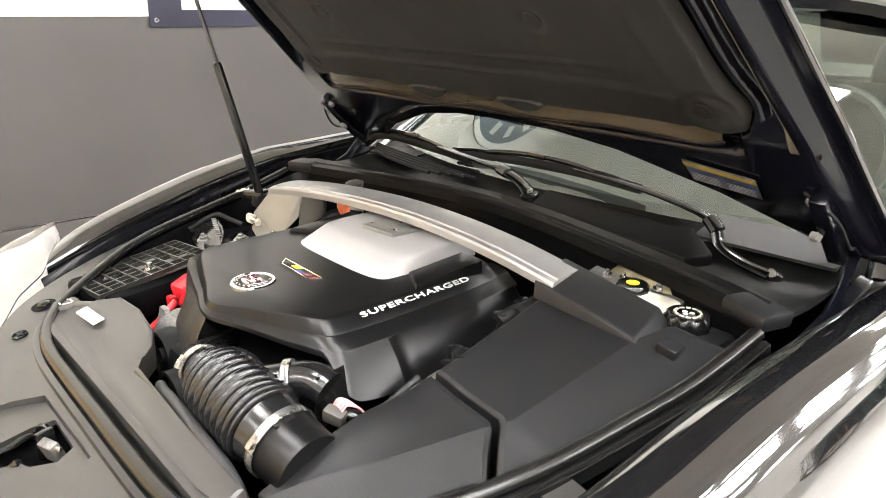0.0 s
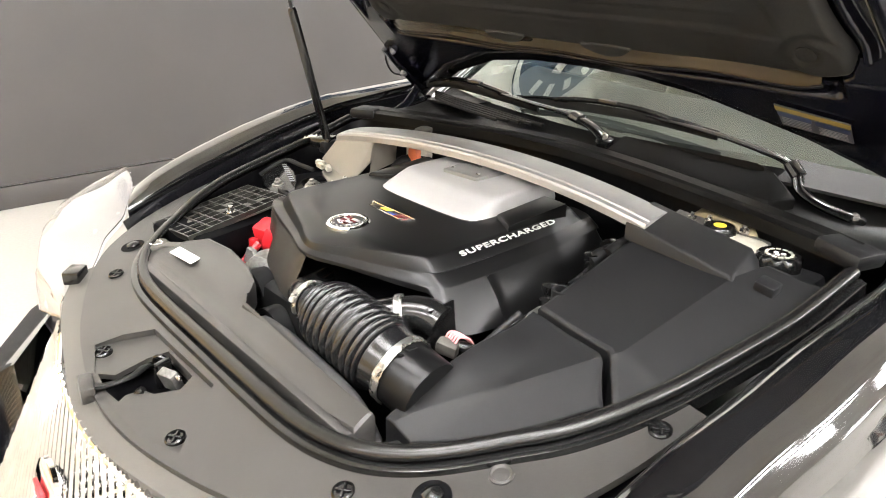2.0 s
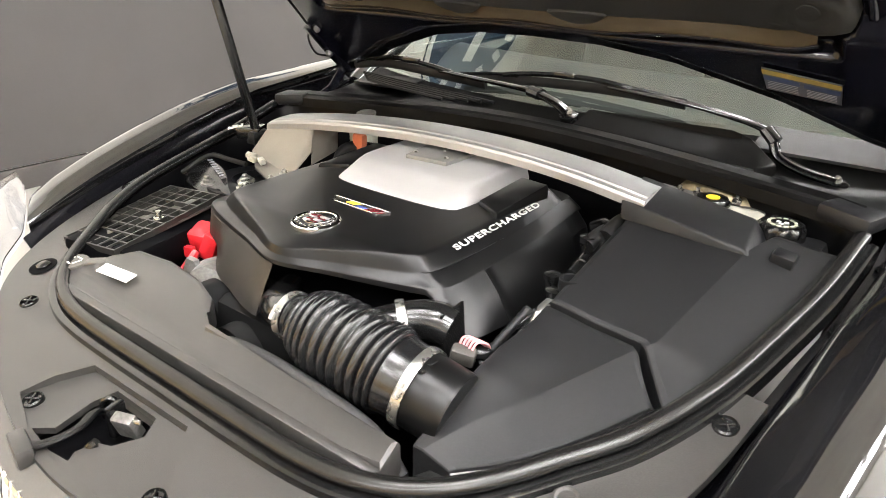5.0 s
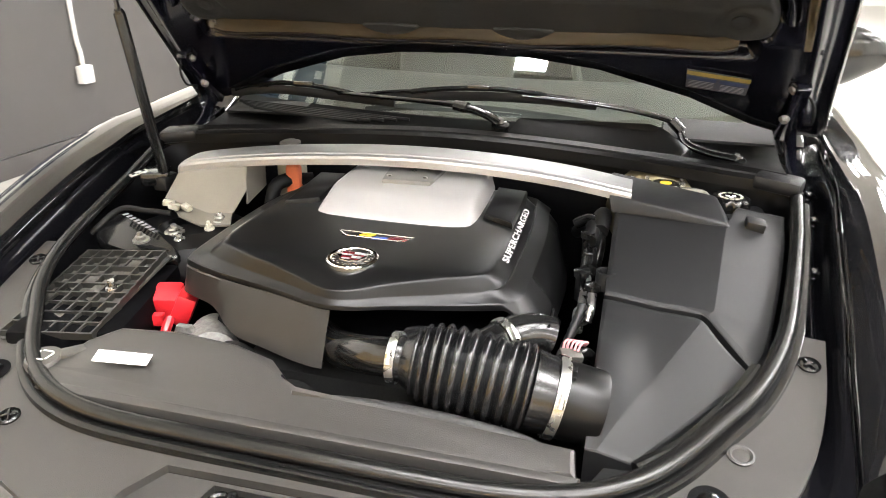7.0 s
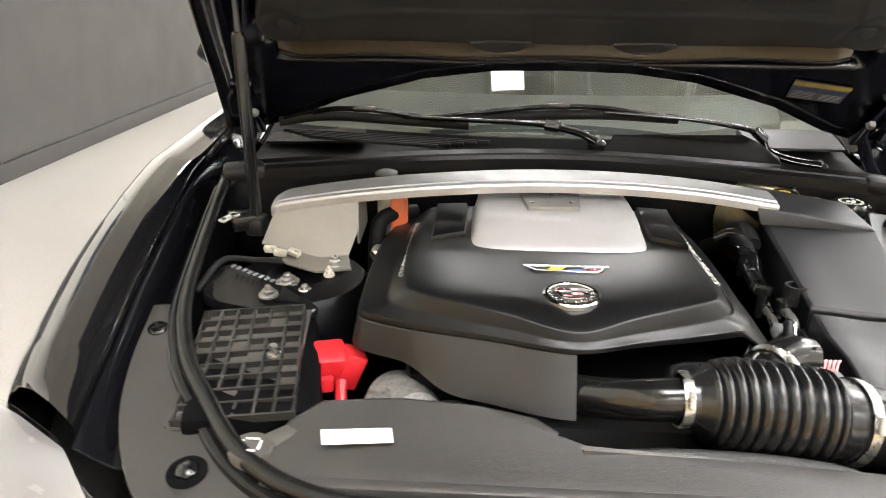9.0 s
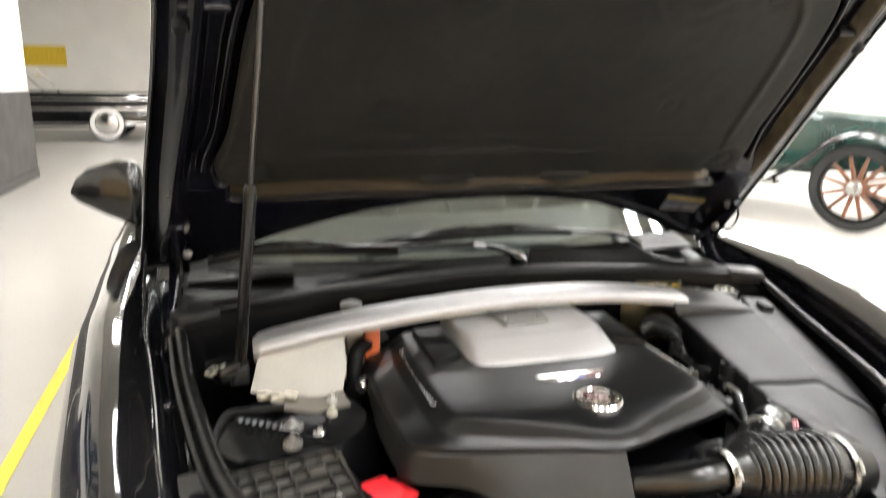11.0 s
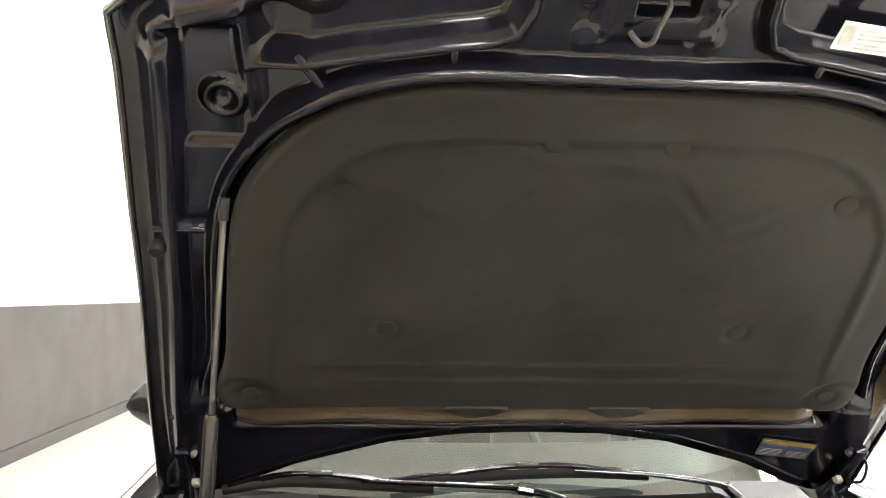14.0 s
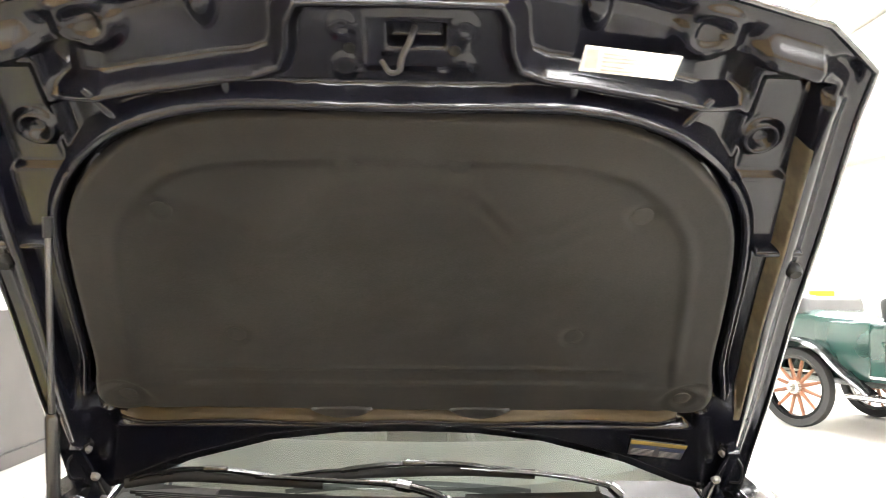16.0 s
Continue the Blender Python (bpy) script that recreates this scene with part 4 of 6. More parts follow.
def pad_relief(x, v):
    ax = abs(x)
    d = pad_dist(x, v)
    h = 0.010 * sstep(d, -0.002, 0.010)
    # pressed line that follows the rim
    h += 0.0022 * groove(d, 0.075, 0.018) * sstep(v, 0.42, 0.5) * sstep(ax, 0.30, 0.36) - 0.002 * sstep(d, 0.075, 0.09)
    # wavy contour under the front
    rr = interp(ax, [0, 0.10, 0.13, 0.17, 0.20, 0.24, 0.29, 0.36, 0.42], [0.918, 0.908, 0.88, 0.83, 0.812, 0.818, 0.855, 0.88, 0.90])
    h += (0.0013 * groove(v, rr, 0.022) + 0.0008 * groove(v, rr - 0.045, 0.016) - 0.001 * (1 - sstep(v, rr - 0.02, rr + 0.01))) * (1 - sstep(ax, 0.40, 0.45))
    h += 0.0016 * groove(v, 0.965 - 0.25 * ax * ax, 0.02) * (1 - sstep(ax, 0.30, 0.36))
    h += (0.0022 * groove(v, 0.412, 0.016) + 0.0016 * groove(v, 0.462, 0.012)) * (1 - sstep(ax, 0.44, 0.48))
    h -= 0.005 * groove(math.hypot(ax - 0.575, v - 0.36), 0.05, 0.015)
    for cx, cv in ((0.085, 0.952), (0.378, 0.852), (0.312, 0.557), (0.56, 0.372)):
        q = math.hypot(ax - cx, v - cv)
        h -= 0.0035 * (1 - sstep(q, 0.018, 0.032))
    h += 0.002 * noise.noise(V(x * 8, v * 8, 0.3)) + 0.0006 * noise.noise(V(x * 40, v * 40, 0.7))
    return h


bm = B()
NR = 110
rings = []
for k in range(NR + 1):
    s = 1 - (k / NR) ** 1.1 * 0.995
    rings.append([bm.verts.new(hood_pt(p.x * s, 0.66 + (p.y - 0.66) * s, pad_relief(p.x * s, 0.66 + (p.y - 0.66) * s) + (0.0 if k else -0.014))) for p in catmull([(q.x, q.y, 0) for q in pad_curve], 2, True)])
for a, b in zip(rings, rings[1:]):
    for i in range(len(a)):
        j = (i + 1) % len(a)
        bm.faces.new((a[i], a[j], b[j], b[i]))
bm.faces.new(rings[-1])
pad = part("insulation_pad", bm, PADM, hood, "black felt insulation pad with pressed contours", 70)
for cx, cv in ((0.085, 0.952), (0.378, 0.852), (0.312, 0.557), (0.56, 0.372)):
    for sx in (-1, 1):
        n = pad_relief(sx * cx, cv)
        part("pad_clip", lathe(B(), hood_pt(sx * cx, cv, n), HNR, [(0.018, -0.002), (0.0175, 0.0012), (0.015, 0.002), (0.004, 0.0012), (0, 0.0012)], 20), PADM, pad)

def channel_pt(u, v):
    x = -0.60 + 1.17 * u
    low = 0.281 + 0.005 * math.cos(x * 17) + 0.006 * sstep(x, 0.1, 0.35)
    w = low + (0.352 - low) * v
    end = min(u, 1 - u) / 0.05
    return hood_pt(x, w, interp(v, [0, 0.08, 0.16, 0.3, 1.0], [0.004, 0.0125, 0.0135, 0.008, -0.008]) - 0.012 * (1 - min(1, end)) ** 2)


part("rear_channel", surface(B(), channel_pt, 80, 14), TAN, hood, "tan metal channel below the pad", 70)
bm = B()
tube(bm, [channel_pt(k / 60, 0.0) + HNR * 0.004 for k in range(61)], 0.0055, 8)
part("channel_lip", bm, INNER, hood, "black rolled lip of the channel", 70)
for cx in (-0.135, 0.15):
    part("pad_tab", slab(B(), catmull([hood_pt(cx + a, b, 0.0145) for a, b in ((-0.06, 0.335), (-0.04, 0.315), (-0.018, 0.305), (0.02, 0.305), (0.04, 0.315), (0.06, 0.335))], 3, True), 0.014, 0.004, down=-HNR), PADM, pad)

# amber strip on the inner slope of one side rib, and the tan front slots
def amber_strip(sx):
    nv, ne = 240, 12
    bm = B()
    VV = np.linspace(0.30, 0.985, nv + 1)
    g = []
    for v in VV:
        wide = 0.5 + 0.5 * noise.noise(V(v * 9, sx * 3.1, 0.2))
        ee = np.linspace(0.0645, 0.076 + 0.004 * wide, ne + 1)
        xs = sx * (hood_w(v) - ee)
        hs = hood_reliefs(xs, np.full(ne + 1, v))
        g.append([bm.verts.new(hood_pt(x, v, h + 0.0012)) for x, h in zip(xs, hs)])
    for a, b in zip(g, g[1:]):
        for i in range(ne):
            bm.faces.new((a[i], a[i + 1], b[i + 1], b[i]))
    return part("amber_band", bm, AMBER, hood, "amber strip on the rib's inner slope", 60)


amber_strip(1)
for x0, x1 in ((-0.127, -0.036), (0.055, 0.137)):
    part("front_slot", slab(B(), [hood_pt((x0 + x1) / 2 + (x1 - x0) / 2 * math.cos(a), 1.201 + 0.007 * math.sin(a), hood_relief((x0 + x1) / 2, 1.201) + 0.003) for a in np.linspace(0, 2 * math.pi, 25)[:-1]], 0.003, down=-HNR), TAN, hood, "tan slot")

# striker, holes, stops, label plates
bm = B()
tube(bm, catmull([hood_pt(0.020, 1.156, -0.012), hood_pt(0.014, 1.148, 0.012), hood_pt(0.004, 1.130, 0.022), hood_pt(0.0, 1.112, 0.024), hood_pt(-0.012, 1.106, 0.02), hood_pt(-0.024, 1.114, 0.004)], 6), 0.0036, 8)
part("striker", bm, STRIKE, hood, "bent steel striker loop")
# entries at 1.125 are dark discs standing for shaded holes
for hx, hv in ((0.072, 1.125), (-0.067, 1.125), (0.085, 1.155), (-0.075, 1.155), (0.06, 1.1), (-0.055, 1.1)):
    r = 0.008 if hv == 1.125 else 0.011
    part("bolt" if hv != 1.125 else "hole", lathe(B(), hood_pt(hx, hv, hood_relief(hx, hv)), HNR, [(r, -0.004), (r, 0.0008), (r * 0.8, 0.0012), (r * 0.6, 0.0004), (0, 0.0002)], 16), DULL if hv == 1.125 else INNER, hood)
for sx in (-1, 1):
    part("rubber_stop", lathe(B(), hood_pt(sx * 0.662, 0.735, -0.004), HNR, [(0.013, 0), (0.013, 0.012), (0.009, 0.018), (0.0, 0.018)], 18), DULL, hood)
    part("hinge", box(B(), hood_pt(sx * 0.715, 0.10, 0.02), (0.03, 0.20, 0.022), 0.005, (136.5, 0, 0)), INNER, hood, "black steel bonnet hinge")
    part("hinge_bolt", lathe(B(), hood_pt(sx * 0.70, 0.18, 0.012), HNR, [(0.011, 0), (0.011, 0.006), (0.007, 0.012), (0, 0.012)], 6), CAST, hood)
    part("hinge_bolt", lathe(B(), hood_pt(sx * 0.70, 0.10, 0.032), HNR, [(0.011, 0), (0.011, 0.006), (0.007, 0.012), (0, 0.012)], 6), CAST, hood)
    part("hinge_arm", tube(B(), [hood_pt(sx * 0.715, 0.1, 0.02), V(sx * 0.735, 0.99, 0.98), V(sx * 0.74, 0.93, 0.91), V(sx * 0.742, 0.86, 0.88)], 0.014, 8, True, 0.5), INNER, hood)
    part("hinge_wire", tube(B(), catmull([hood_pt(sx * 0.69, 0.20, 0.015), hood_pt(sx * 0.74, 0.16, 0.03), hood_pt(sx * 0.755, 0.10, 0.04), hood_pt(sx * 0.75, 0.06, 0.02)], 5), 0.003, 6), DULL, hood)


def label_plate(name, corners, n, base, label):
    return part(name, slab(B(), [hood_pt(x, v, n) for x, v in corners], 0.0015, down=-HNR), base, hood, label)


def label_bar(parent, x0, x1, v0, v1, n, material, skew=0.0):
    part("print_bar", slab(B(), [hood_pt(x, v, n) for x, v in ((x0, v0), (x1, v0 + skew), (x1, v1 + skew), (x0, v1))], 0.0006, down=-HNR), material, parent)


wl = label_plate("paper_label", [(0.239, 1.103), (0.369, 1.090), (0.374, 1.126), (0.243, 1.140)], 0.001, WHITE, "white printed paper label")
for k in range(5):
    label_bar(wl, 0.268, 0.30 + 0.015 * (k % 3), 1.128 - 0.006 * k, 1.1305 - 0.006 * k, 0.002, FAINT, -0.004)
label_bar(wl, 0.245, 0.262, 1.108, 1.135, 0.002, FAINT, -0.001)
yl = label_plate("warning_label", [(0.488, 0.172), (0.611, 0.150), (0.612, 0.208), (0.483, 0.234)], 0.016, LABELG, "grey warning label with a yellow and blue head")
label_bar(yl, 0.484, 0.612, 0.219, 0.231, 0.0175, LABELY, -0.024)
label_bar(yl, 0.486, 0.545, 0.203, 0.214, 0.0175, LABELB, -0.011)
label_bar(yl, 0.552, 0.61, 0.190, 0.201, 0.0175, LABELB, -0.011)
for k in range(5):
    label_bar(yl, 0.492, 0.542, 0.178 + 0.005 * k, 0.1792 + 0.005 * k, 0.0175, GREYP, -0.009)
    label_bar(yl, 0.556, 0.604, 0.166 + 0.0045 * k, 0.1675 + 0.0045 * k, 0.0175, GREYP, -0.009)

# gas strut on the far side
a, b = V(-0.602, 0.545, 0.862), V(-0.541, 0.345, 1.530)
strut = part("gas_strut", tube(B(), [a, a.lerp(b, 0.545), a.lerp(b, 0.556)], [0.0112, 0.0112, 0.008], 16), GLOSSP, car, "black gas strut holding the bonnet up")
part("rod", tube(B(), [a.lerp(b, 0.55), b], 0.0047, 12), ROD, strut, "steel piston rod")
part("end_fitting", tube(B(), [b + (a - b) * 0.025, b + (b - a) * 0.02], 0.0075, 10), PLASTIC, strut)
part("end_fitting", box(B(), a + V(0, 0, 0.0), (0.035, 0.05, 0.035), 0.007), PLASTIC, strut)

# ---------------- the engine bay ----------------
CX = -0.027


def mirror_half(half):
    return [(x, y) for x, y in half] + [(-x, y) for x, y in reversed(half) if x > 1e-6]


COVER_HALF = [(0.0, 0.0), (0.10, 0.032), (0.20, 0.066), (0.262, 0.092), (0.288, 0.118), (0.294, 0.19), (0.296, 0.30), (0.294, 0.40), (0.284, 0.50), (0.27, 0.545), (0.15, 0.56), (0.0, 0.562)]


COVER_N = 10


def cover_ring(inset, z, front=0.4, slope=0.0):
    """An outline inside the cover's rim; its front point moves back by less than its sides."""
    sx = (0.296 - inset) / 0.296
    f = inset * front
    sy = (0.562 - f - inset * 0.5) / 0.562
    pts = catmull([((x if x > 0 else x * 1.12) * sx, y * sy, 0) for x, y in mirror_half(COVER_HALF)], COVER_N, True)
    out = []
    for p in pts:
        y = 0.122 + f + p.y
        tip = 1 - sstep(y, 0.122, 0.212)
        out.append(V(CX + p.x, y, z + slope * p.y + tip * interp(z, [0.80, 0.829, 0.845, 0.876], [0.0, 0.008, 0.002, -0.015])))
    return out


def skirt_ring(out, drop=1.0):
    """The lower edge of the cover's skirt: deep at the front left, cut away over the pipes at the right."""
    res = []
    for p, q in zip(cover_ring(-out, 0.0, 0.75), cover_ring(0.0, 0.0)):
        seam = 0.829 + 0.008 * (1 - sstep(q.y, 0.122, 0.212))
        dx = p.x - CX
        w = sstep(abs(dx), 0.15, 0.285)
        rear = sstep(p.y, 0.27, 0.45) if dx > 0 else sstep(p.y, 0.36, 0.52)
        z = (0.757 * (1 - w) + 0.778 * w) * (1 - rear) + 0.80 * rear
        if dx > 0.006:
            cut = 0.8265 * (1 - sstep(dx, 0.262, 0.292)) + 0.752 * sstep(dx, 0.262, 0.292)
            z = cut * (1 - rear) + 0.77 * rear
        k = (seam - z) / 0.072
        if dx < 0:
            k *= 1 - 0.72 * sstep(-dx, 0.17, 0.31)
        res.append(V(q.x + (p.x - q.x) * k * drop, q.y + (p.y - q.y) * k * drop, seam - (seam - z) * drop))
    return res


COVER_RISE = [(-0.001, 0.8290, 0), (0.0, 0.8345, 0), (0.003, 0.8385, 0), (0.008, 0.8405, 0), (0.0095, 0.8409, 0), (0.011, 0.8412, 0), (0.040, 0.8515, 0), (0.043, 0.8527, 0), (0.0455, 0.8550, 0), (0.048, 0.8580, 0.001), (0.066, 0.8738, 0.004), (0.0685, 0.8755, 0.005), (0.072, 0.8766, 0.006), (0.078, 0.8772, 0.007), (0.105, 0.8787, 0.008), (0.16, 0.8802, 0.008), (0.20, 0.8803, 0.008), (0.285, 0.8803, 0.008)]
# right flank: the shelf rolls over into a wall that flares down beside the intake
FLANK = {-0.001: (0.040, 0.772), 0.0: (0.036, 0.777), 0.003: (0.012, 0.806), 0.008: (-0.0125, 0.834), 0.0095: (-0.0145, 0.8365), 0.011: (-0.016, 0.8385), 0.040: (-0.036, 0.8512), 0.043: (-0.0415, 0.8548)}


def cover_row(a, z, k):
    ring = cover_ring(a, z, 0.2, k)
    if a not in FLANK:
        return ring
    off, low = FLANK[a]
    out = []
    for p, q in zip(ring, cover_ring(0.0, 0.0, 0.2)):
        w = sstep(q.x, 0.222, 0.266) if q.y < 0.3 else sstep(q.x, 0.14, 0.2)
        sink = 0.010 * sstep(q.y, 0.326, 0.336) if a <= 0.008 else 0.0
        side = V(q.x + off - sink, q.y - 0.35 * (1 - sstep(q.y, 0.235, 0.30)) * max(0.0, off), low + (-0.12 if a <= 0.0 else 0.02) * (q.y - 0.24))
        out.append(p.lerp(side, w))
    return out


engine = part("engine_cover", loft(B(), [cover_row(a, z, k) for a, z, k in COVER_RISE], False, True), SATIN, car, "satin black plastic engine cover", 24)
skirt = [[p + V(0, 0.004, 0.004) for p in skirt_ring(0.040)], skirt_ring(0.050), skirt_ring(0.050, 0.5), cover_ring(-0.002, 0.825), cover_ring(0.002, 0.8275)]
half = 11 * COVER_N
# the skirt's lit look comes from its lighter colour
part("cover_skirt", loft(B(), [r[half:] + r[:1] for r in skirt], False, False, False), SKIRT, engine, "lighter skirt below the cover's seam", 26)

# silver supercharger lid set into it
def lid_ring(s, front, z):
    half = [(0.0, 0.392), (0.09, 0.394), (0.135, 0.402), (0.153, 0.425), (0.156, 0.50), (0.150, 0.64), (0.13, 0.655), (0.0, 0.66)]
    pts = catmull([(x, y, 0) for x, y in mirror_half(half)], 4, True)
    return [V(CX + p.x * s, 0.655 - (0.655 - p.y) * (0.263 - front) / 0.263, z + 0.02 * (p.y - 0.4)) for p in pts]


lid = part("supercharger_lid", loft(B(), [lid_ring(1.0, 0.0, 0.872), lid_ring(1.0, 0.0, 0.879), lid_ring(0.99, 0.003, 0.883), lid_ring(0.975, 0.016, 0.890), lid_ring(0.955, 0.04, 0.901), lid_ring(0.945, 0.058, 0.9085), lid_ring(0.93, 0.066, 0.9125), lid_ring(0.90, 0.075, 0.915), lid_ring(0.85, 0.09, 0.9165), lid_ring(0.4, 0.14, 0.918)], False, True), SILVER, engine, "silver painted supercharger lid", 45)
part("lid_plate", slab(B(), [V(CX + x, y, 0.9235 + 0.02 * (y - 0.4)) for x, y in ((-0.051, 0.508), (0.045, 0.515), (0.055, 0.63), (-0.065, 0.616))], 0.008, 0.0015), PLATE, engine, "small bare metal plate")
for x, y in ((-0.044, 0.53), (0.03, 0.535), (-0.005, 0.575)):
    part("rivet", lathe(B(), (CX + x, y, 0.9238 + 0.02 * (y - 0.4)), (0, 0, 1), [(0.005, 0), (0.005, 0.002), (0.002, 0.003), (0, 0.003)], 12), STEEL, engine)

# rear shoulders of the cover beside the lid
for sx in (-1, 1):
    part("cover_shoulder", slab(B(), [V(CX + sx * x, y, z) for x, y, z in ((0.165, 0.46, 0.893), (0.165, 0.60, 0.903), (0.225, 0.60, 0.90), (0.225, 0.43, 0.890))], 0.03, 0.006), SATIN, engine)

# round badge and the slanted colour badge
EMB = V(CX, 0.220, 0.8795)
badge = part("round_badge", lathe(B(), EMB, (0, -0.02, 1), [(0.0425, -0.003), (0.0425, 0.003), (0.040, 0.005), (0.036, 0.005), (0.034, 0.0025), (0.0, 0.0025)], 40), CHROME, engine, "round chrome badge with a plain shield")
part("badge_field", lathe(B(), EMB + V(0, 0, 0.0027), (0, -0.02, 1), [(0.034, -0.001), (0.034, 0.0008), (0, 0.0008)], 36), SATIN, badge)
part("badge_shield", slab(B(), [EMB + V(x, y, 0.0062) for x, y in ((-0.0235, 0.0155), (0.0235, 0.0155), (0.0245, -0.002), (0.016, -0.0165), (0, -0.0215), (-0.016, -0.0165), (-0.0245, -0.002))], 0.003, 0.0008), CHROME, badge, "silver shield")
for r in range(4):
    for c in range(4):
        w = 0.0108 * (1 - 0.11 * r)
        part("shield_bar", box(B(), EMB + V((c - 1.5) * w, 0.011 - 0.0078 * r, 0.0066), (w * 0.86, 0.0064 if r % 2 == 0 else 0.003, 0.0012), 0.0003), DARKRED if (r + c // 2) % 2 == 0 else (GREYP if c % 2 else SILVER), badge)
for k in range(16):
    a = math.pi * (0.68 + 1.64 * k / 15)
    part("laurel_leaf", box(B(), EMB + V(0.0305 * math.cos(a), 0.0305 * math.sin(a), 0.0045), (0.0085, 0.0035, 0.002), 0.0006, (0, 0, math.degrees(a) + 60)), CHROME, badge)
for k, (x0, x1, m) in enumerate(((-0.061, -0.03, SATIN), (-0.03, -0.004, YELLOW), (-0.004, 0.022, BLUE), (0.022, 0.06, DARKRED))):
    y0, y1 = (0.309, 0.323) if k not in (1, 2) else ((0.316, 0.326) if k == 1 else (0.3055, 0.316))
    part("colour_badge", slab(B(), [V(CX + x0 + 0.004 + (0.0 if k != 0 else -0.0), y0, 0.8835), V(CX + x1 - 0.002, y0, 0.8835), V(CX + x1 + 0.006, y1, 0.8838), V(CX + x0 + 0.010, y1, 0.8838)], 0.004, 0.0006), m, engine, "slanted coloured bar of the badge")
part("colour_badge_rim", tube(B(), [V(CX + x, y, 0.8835) for x, y in ((-0.066, 0.327), (-0.046, 0.307), (0.05, 0.304), (0.072, 0.326), (-0.066, 0.327))], 0.0013, 6), CHROME, engine)


def lettering(text, size, m, parent, material, stretch=1.0):
    cu = bpy.data.curves.new("lettering", "FONT")
    cu.body, cu.size, cu.extrude, cu.align_x, cu.align_y = text, size, 0.0006, "CENTER", "CENTER"
    cu.offset = 0.0003
    cu.space_character = 1.12
    tmp = bpy.data.objects.new("tmp", cu)
    scene.collection.objects.link(tmp)
    me = bpy.data.meshes.new_from_object(tmp.evaluated_get(bpy.context.evaluated_depsgraph_get()))
    bpy.data.objects.remove(tmp)
    bpy.data.curves.remove(cu)
    w = max(v.co.x for v in me.vertices) - min(v.co.x for v in me.vertices)
    me.transform(Matrix.Diagonal((stretch / w, 1, 1, 1)))
    me.materials.clear()
    me.materials.append(material)
    ob = new("lettering", me)
    ob.parent = parent
    ob.matrix_basis = m
    ob["label"] = "raised white capital lettering"
    return ob


for sx in (-1, 1):
    m = Matrix.Translation((CX + (0.2355 if sx > 0 else -0.262), 0.4255, 0.8735 if sx > 0 else 0.8695)) @ Euler((0, radians(sx * 22), 0)).to_matrix().to_4x4() @ Euler((0, 0, radians(sx * 91))).to_matrix().to_4x4()
    # left lettering faces away: its dimness is put into the colour
    lettering("SUPERCHARGED", 0.0165, m, engine, LETTER if sx > 0 else DIMPRINT, 0.258)

# black fin of the throttle body under the cover's cut-away corner
part("throttle_fin", slab(B(), [V(x, 0.226 + 0.3 * (z - 0.81), z) for x, z in ((0.246, 0.812), (0.257, 0.812), (0.272, 0.752), (0.228, 0.752))], 0.008, 0.002, down=V(0, 1, 0)), GLOSSP, engine)
# engine block mass below the cover
block = part("engine_block", box(B(), (CX, 0.42, 0.62), (0.5, 0.5, 0.30), 0.03), BAY, car, "dark engine block under the cover")
part("accessory_drive", box(B(), (CX + 0.02, 0.14, 0.62), (0.36, 0.1, 0.24), 0.03), DULL, block)
for x, y, z, r in ((-0.2, 0.12, 0.70, 0.05), (-0.08, 0.09, 0.66, 0.06), (0.1, 0.1, 0.66, 0.055)):
    part("pulley", lathe(B(), (x, y, z), (0, -1, 0), [(r, -0.01), (r, 0.03), (r * 0.85, 0.03), (r * 0.8, 0.015), (r * 0.3, 0.015), (r * 0.3, 0.03), (0, 0.03)], 28), DULL, block)

# ---- strut tower brace
BR = [(-0.575, 0.585, 0.893), (-0.54, 0.588, 0.906), (-0.40, 0.59, 0.928), (-0.24, 0.595, 0.944), (-0.07, 0.602, 0.952), (0.10, 0.607, 0.950), (0.26, 0.61, 0.938), (0.40, 0.612, 0.918)]
bm = B()
rings = []
for i, p in enumerate(catmull(BR, 6)):
    w = 0.040 if i > 2 else 0.03 + 0.004 * i
    rings.append([p + V(0, y * w, z) for y, z in ((-1.0, -0.016), (-1.0, -0.003), (-0.93, 0.002), (-0.74, 0.0045), (-0.68, 0.003), (-0.62, 0.0062), (0.0, 0.0095), (0.72, 0.0105), (0.92, 0.0095), (1.0, 0.003), (1.0, -0.012), (0.0, -0.012))])
loft(bm, rings)
brace = part("strut_brace", bm, ALU, car, "silver aluminium strut tower brace", 25)
bm = B()
slab(bm, [(-0.565, 0.553, 0.893), (-0.405, 0.556, 0.921), (-0.40, 0.54, 0.862), (-0.415, 0.50, 0.820), (-0.47, 0.495, 0.815), (-0.585, 0.51, 0.835)], 0.004, 0.0, down=V(0, 1, 0.1))
slab(bm, [(-0.402, 0.556, 0.924), (-0.40, 0.63, 0.935), (-0.396, 0.62, 0.85), (-0.4, 0.54, 0.83)], 0.004, 0.0, down=V(-1, 0, 0))
slab(bm, [(-0.415, 0.50, 0.822), (-0.405, 0.47, 0.806), (-0.47, 0.46, 0.803), (-0.53, 0.475, 0.812), (-0.58, 0.51, 0.837), (-0.47, 0.495, 0.817)], 0.004)
part("brace_bracket", bm, CREAM, brace, "cream coated sheet steel bracket", 30)
tower = part("strut_tower", lathe(B(), (-0.50, 0.46, 0.70), (0, 0, 1), [(0.15, 0.0), (0.145, 0.06), (0.12, 0.092), (0.06, 0.098), (0.05, 0.085), (0.0, 0.085)], 36), BAY, car, "black strut tower top")
